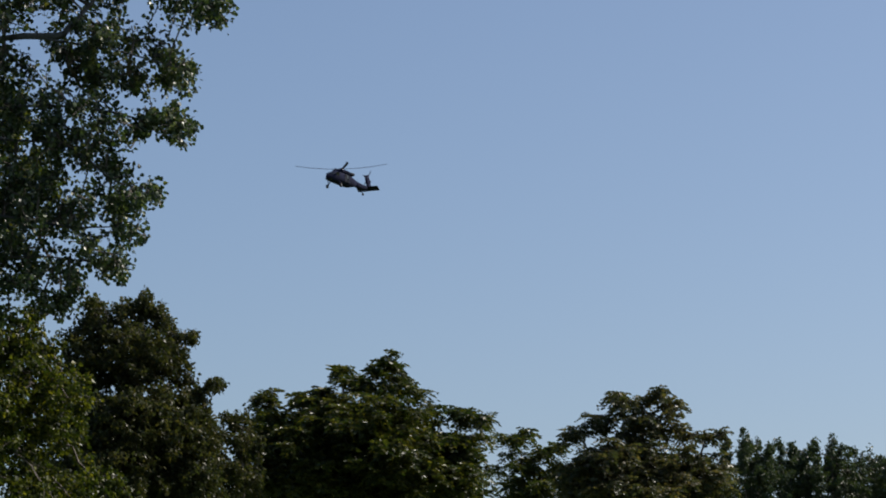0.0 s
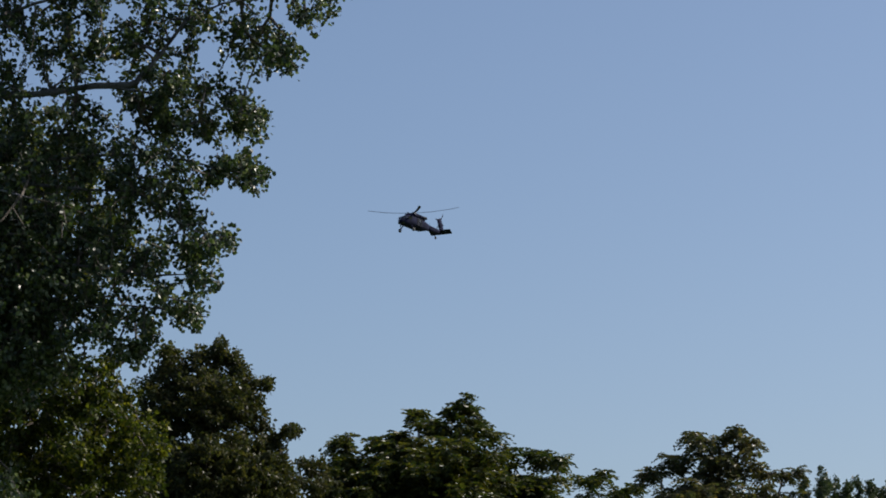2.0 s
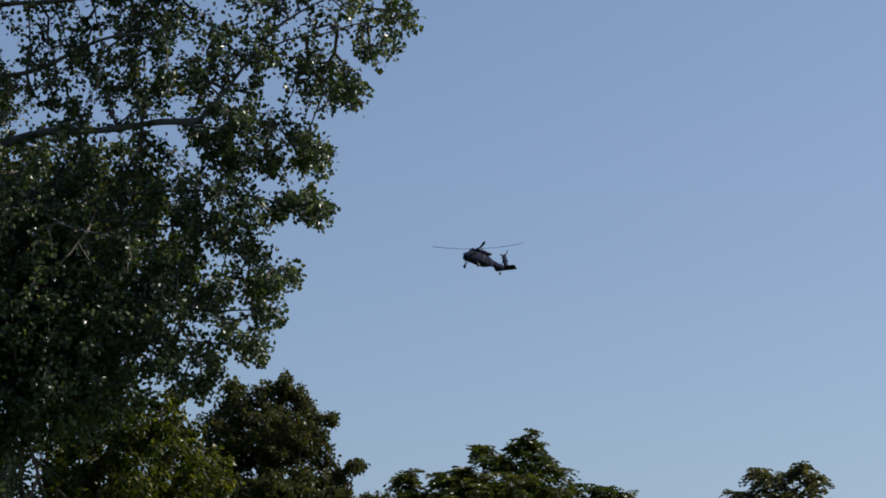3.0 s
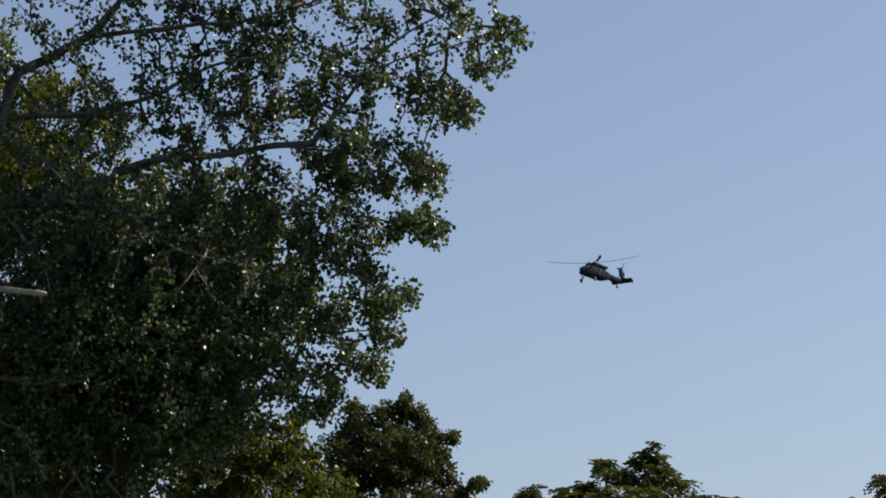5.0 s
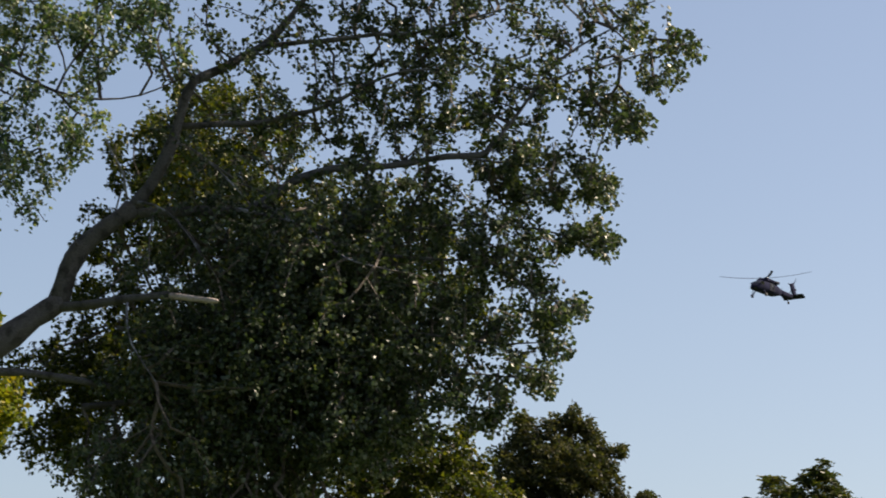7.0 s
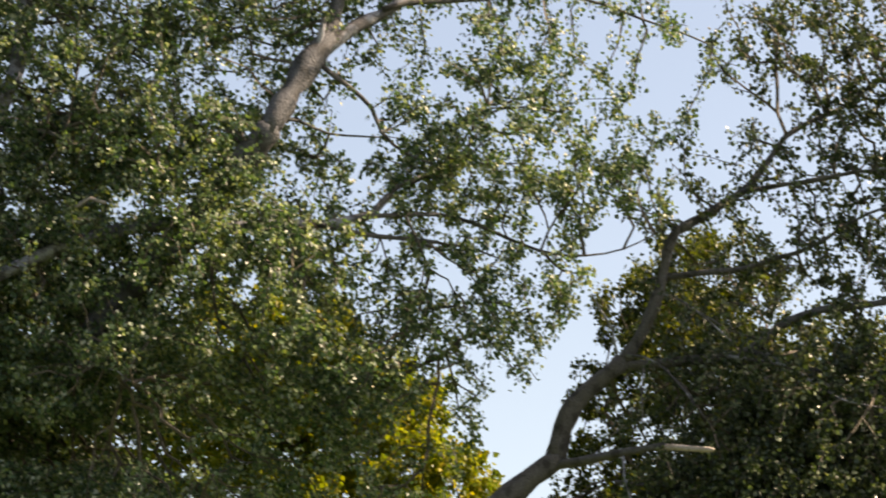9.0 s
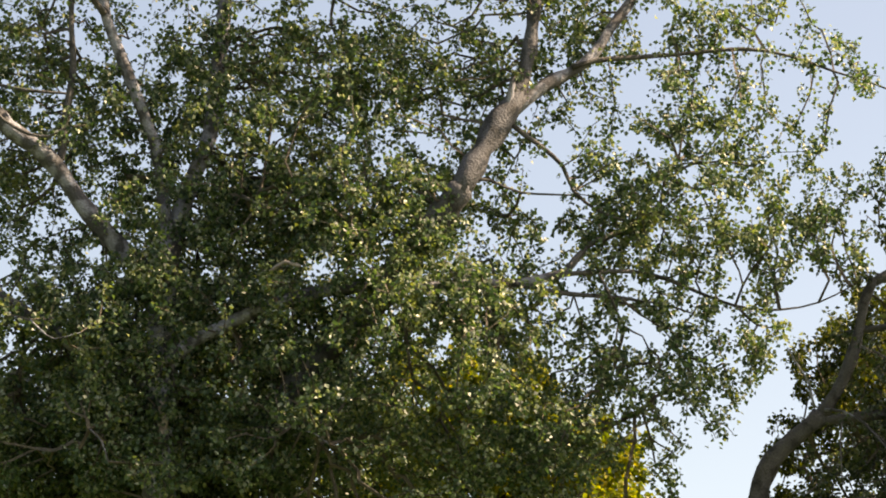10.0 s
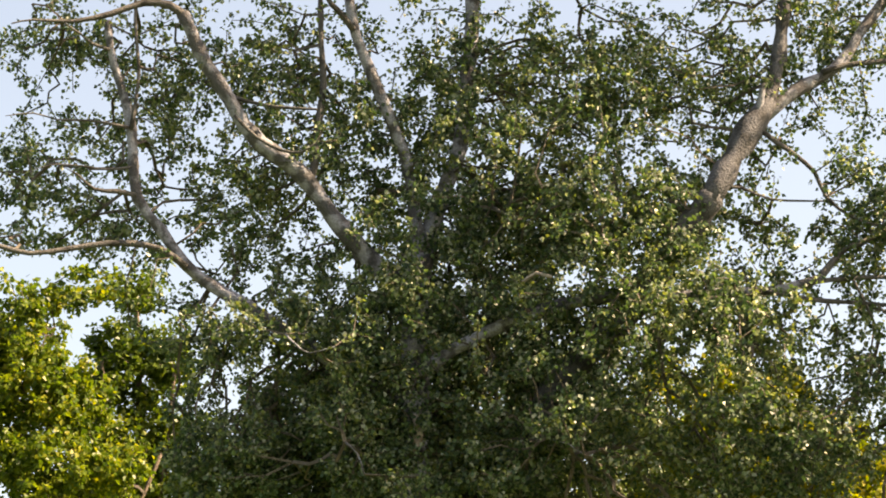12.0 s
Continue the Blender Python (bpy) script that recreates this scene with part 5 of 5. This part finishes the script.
plan.clump(3.72, 61.89, 9.58, 0.44, 0.57, 0.24, 1.2)
plan.clump(4.29, 61.85, 9.71, 0.46, 0.6, 0.24, 1.2)
tree("ash_tree", "open-crowned russet-tinged tree with sparse top", (4.43, 61.84, 0), plan.limbs, plan.clumps,
     (RUSSET_LEAF, 0.1, 0.055, 8, 0.3, "pinnate"), BROWN_BARK, 34, "trees across the field", spacing=0.4)
for k, (x0, z1) in enumerate(((15.72, 20.74), (17.89, 20.62), (19.29, 20.45), (20.32, 20.56), (21.87, 20.45), (23.40, 20.21), (25.15, 20.51))):
    y0 = 149.17 + 3 * (k % 3) + 0.12 * (x0 - 15.72)
    rng = random.Random(k)
    lobes = [(x0, y0, z1 - 1.0, 0.26, 0.4, 1.1, 5.0)]
    for i in range(11):
        lobes.append((x0 + rng.uniform(-2.2, 2.2), y0 + rng.uniform(-1, 1), z1 - rng.uniform(1.1, 2.5), 0.22, 0.4, 1.15, 4.5))
    for i in range(3):
        lobes.append((x0 + rng.uniform(-1.2, 1.2), y0 + rng.uniform(-1, 1), z1 - 3.2 - 1.2 * i, 2.4, 1.6, 1.5, 0.9))
    tree("poplar_tree", "distant blue-green poplar with upright spiky top", (x0, y0, 0),
         [([(x0, y0, 0), (x0, y0, z1 * 0.5), (x0, y0, z1 - 1.5)], 0.2, 0.02)], lobes, (FAR_LEAF, 0.14, 0.1, 34, 0.13, "far"), BROWN_BARK, 50 + k, "distant row of trees", spacing=0.5, sides=6)


# ---- helicopter ----
def loft(stations, n=20, power=2.6):
    """A closed skin over rings: (x, centre z, half width, half height)."""
    bm = bmesh.new()
    rings = []
    for x, zc, hw, hh in stations:
        ring = []
        for k in range(n):
            a = 2 * math.pi * k / n
            c, s = math.cos(a), math.sin(a)
            ring.append(bm.verts.new((x, hw * math.copysign(abs(c) ** (2 / power), c), zc + hh * math.copysign(abs(s) ** (2 / power), s))))
        rings.append(ring)
    for r, q in zip(rings, rings[1:]):
        for k in range(n):
            bm.faces.new((r[k], r[(k + 1) % n], q[(k + 1) % n], q[k]))
    bm.faces.new(list(reversed(rings[0])))
    bm.faces.new(rings[-1])
    bmesh.ops.recalc_face_normals(bm, faces=bm.faces)
    return bm


def slab(size, m, bevel=0.02):
    bm = bmesh.new()
    bmesh.ops.create_cube(bm, size=1, matrix=m @ Matrix.Diagonal((*size, 1)))
    bmesh.ops.bevel(bm, geom=bm.edges[:], offset=bevel, segments=1, affect="EDGES")
    return bm


def rod(a, b, r, n=10, r2=None):
    bm = bmesh.new()
    a, b = Vector(a), Vector(b)
    m = Matrix.Translation((a + b) / 2) @ (b - a).to_track_quat("Z", "Y").to_matrix().to_4x4()
    bmesh.ops.create_cone(bm, cap_ends=True, segments=n, radius1=r, radius2=r if r2 is None else r2, depth=(b - a).length, matrix=m)
    return bm


def blade(length, chord, thick, root, droop, m):
    """A rotor blade with an aerofoil-like section, coned slightly upward and swept at its tip."""
    bm = bmesh.new()
    rings = []
    for i in range(9):
        s = i / 8
        x = root + (length - root) * s
        z = droop * s * s
        c = chord * (0.45 if i == 0 else 1.0 if i < 8 else 0.6)
        sweep = -0.25 * chord if i == 8 else 0
        rings.append([bm.verts.new(m @ Vector((x, y * c + sweep, z + h * thick))) for y, h in ((0.5, 0), (0.25, 0.5), (-0.1, 0.5), (-0.5, 0), (-0.1, -0.5), (0.25, -0.5))])
    for r, q in zip(rings, rings[1:]):
        for k in range(6):
            bm.faces.new((r[k], r[(k + 1) % 6], q[(k + 1) % 6], q[k]))
    bm.faces.new(list(reversed(rings[0])))
    bm.faces.new(rings[-1])
    bmesh.ops.recalc_face_normals(bm, faces=bm.faces)
    return bm


def helicopter(m):
    # Body colour is tinted blue to stand for haze over the distance.
    paint = painted("hazed_drab_paint", (0.011, 0.013, 0.034), 0.9, 0.0, 0.3, 1.2, 0.08)
    dark = painted("blade_black", (0.004, 0.006, 0.016), 0.6, 0.0, 0.2, 2.0, 0.15)
    rubber = painted("tyre_rubber", (0.02, 0.02, 0.02), 0.8)
    metal = painted("hub_metal", (0.12, 0.12, 0.12), 0.4, 0.6)
    glass = painted("dark_glass", (0.015, 0.018, 0.022), 0.08, 0.0, 0.1)
    root = tagged(new("helicopter"), label="dark military utility helicopter hovering with four-blade rotor, high above trees", category="helicopter")
    part("fuselage", loft([(4.75, -2.35, 0.1, 0.1), (4.55, -2.33, 0.45, 0.33), (4.1, -2.25, 0.75, 0.55), (3.4, -2.05, 1.0, 0.82), (2.6, -1.85, 1.12, 1.02), (1.4, -1.8, 1.18, 1.07),
                           (-1.0, -1.8, 1.18, 1.07), (-2.6, -1.78, 1.1, 1.0), (-3.6, -1.7, 0.85, 0.82), (-4.6, -1.62, 0.6, 0.62)]), paint, root, "drab dark painted body, tinted blue for haze", True)
    part("tail_boom", loft([(-4.4, -1.62, 0.58, 0.6), (-6.0, -1.6, 0.45, 0.5), (-8.6, -1.55, 0.3, 0.4), (-9.3, -1.5, 0.24, 0.34)]), paint, root, "", True)
    part("tail_fin", loft([(-0.75, 0.0, 0.05, 0.02), (-0.6, 0.0, 0.12, 1.35), (0.2, 0.0, 0.16, 1.45), (0.75, 0.0, 0.05, 1.4)], 12), paint, root, "", True).matrix_local = pose(-9.75, 0, -0.35, 0, 28, 0)
    part("engine_cowling", loft([(1.9, -0.75, 0.3, 0.15), (1.5, -0.62, 0.95, 0.34), (0.2, -0.5, 1.05, 0.48), (-1.6, -0.52, 1.0, 0.45), (-2.8, -0.75, 0.7, 0.3)]), paint, root, "", True)
    for s in (-1, 1):
        part("engine_exhaust", rod((-1.5, 0.75 * s, -0.5), (-2.75, 0.98 * s, -0.5), 0.27, 14), dark, root, "", True)
        part("engine_intake", rod((1.5, 0.72 * s, -0.55), (0.6, 0.72 * s, -0.55), 0.29, 14, 0.34), paint, root, "", True)
        part("cockpit_window", slab((0.9, 0.05, 0.6), pose(3.0, 1.08 * s, -1.55, -12 * s, 0, -12 * s), 0.02), glass, root, "dark side glass")
        part("windscreen", slab((0.06, 0.85, 0.75), pose(3.78, 0.47 * s, -1.5, 0, -48, 18 * s), 0.02), glass, root, "dark sloping glass")
        part("chin_window", slab((0.06, 0.5, 0.4), pose(4.35, 0.42 * s, -2.62, 0, 38, 22 * s), 0.02), glass, root, "dark lower glass")
        # Solid slab, its dark colour stands for the shade inside the doorway.
        door = part("dark_door_slab", slab((1.75, 0.07, 1.4), pose(-0.2, 1.18 * s, -1.75), 0.03), dark, root, "dark slab coloured as the shaded open cabin doorway")
        part("door_window", slab((0.6, 0.04, 0.5), pose(-0.2, 1.24 * s, -1.5), 0.02), glass, door)
        part("gear_strut", rod((2.1, 0.95 * s, -2.6), (2.35, 1.3 * s, -3.45), 0.09), paint, root)
        part("gear_brace", rod((3.0, 0.95 * s, -2.55), (2.35, 1.25 * s, -3.4), 0.06), paint, root)
        wheel = part("main_wheel", rod((2.35, 1.28 * s, -3.5), (2.35, 1.52 * s, -3.5), 0.33, 20), rubber, root, "", True)
        part("wheel_rim", rod((2.35, 1.27 * s, -3.5), (2.35, 1.54 * s, -3.5), 0.16, 14), metal, wheel)
        part("stabilator", slab((1.15, 2.2, 0.1), pose(-9.75, 1.1 * s, -1.5, 0, -34, 0), 0.04), dark, root, "broad dark tail plane")
    part("tail_strut", rod((-7.3, 0, -1.9), (-7.9, 0, -2.85), 0.07), paint, root)
    part("tail_wheel", rod((-7.95, -0.1, -2.9), (-7.95, 0.1, -2.9), 0.22, 16), rubber, root, "", True)
    part("rotor_mast", rod((0, 0, -0.3), (0, 0, 0.1), 0.16, 12, 0.12), metal, root)
    hub = part("rotor_hub", rod((0, 0, -0.02), (0, 0, 0.2), 0.42, 16, 0.3), metal, root)
    for k in range(4):
        part("rotor_blade", blade(8.18, 0.53, 0.07, 0.3, 0.68, pose(0, 0, 0.08, -1.6, 10, 0) @ pose(0, 0, 0, 0, 0, 38 + 90 * k)), dark, hub, "long thin black blade")
    thub = part("tail_rotor_hub", rod((-10.35, -0.15, 0.5), (-10.35, -0.5, 0.55), 0.16, 12), metal, root)
    for k in range(4):
        part("tail_rotor_blade", blade(1.67, 0.25, 0.04, 0.1, 0.05, Matrix.Translation((-10.35, -0.5, 0.55)) @ pose(0, 0, 0, 70, 0, 0) @ pose(0, 0, 0, 0, 0, 12 + 90 * k)), dark, thub)
    part("antenna", rod((-5.5, 0, -1.1), (-5.7, 0, -0.6), 0.02), dark, root)
    root.matrix_world = m
    return root


helicopter(Matrix.Translation((-18.5, 504.68, 111.4)) @ pose(0, 0, 0, 0, 0, 242) @ pose(0, 0, 0, 0, -1, 0))


# ---- mast behind the trees ----
def mast(x, y, top):
    steel = painted("galvanised_steel", (0.16, 0.17, 0.19), 0.5, 0.7)
    root = tagged(new("radio_mast"), label="thin grey steel mast rising behind the far trees", category="mast")
    root.location = (x, y, 0)
    part("pole", rod((0, 0, 0), (0, 0, top - 1.2), 0.09, 10, 0.05), steel, root)
    part("tip_rod", rod((0, 0, top - 1.2), (0, 0, top), 0.03, 8, 0.015), steel, root)
    part("cross_arm", rod((-0.22, 0, top - 0.75), (0.22, 0, top - 0.75), 0.02, 8), steel, root)
    return root


mast(7.94, 159.8, 22.83)
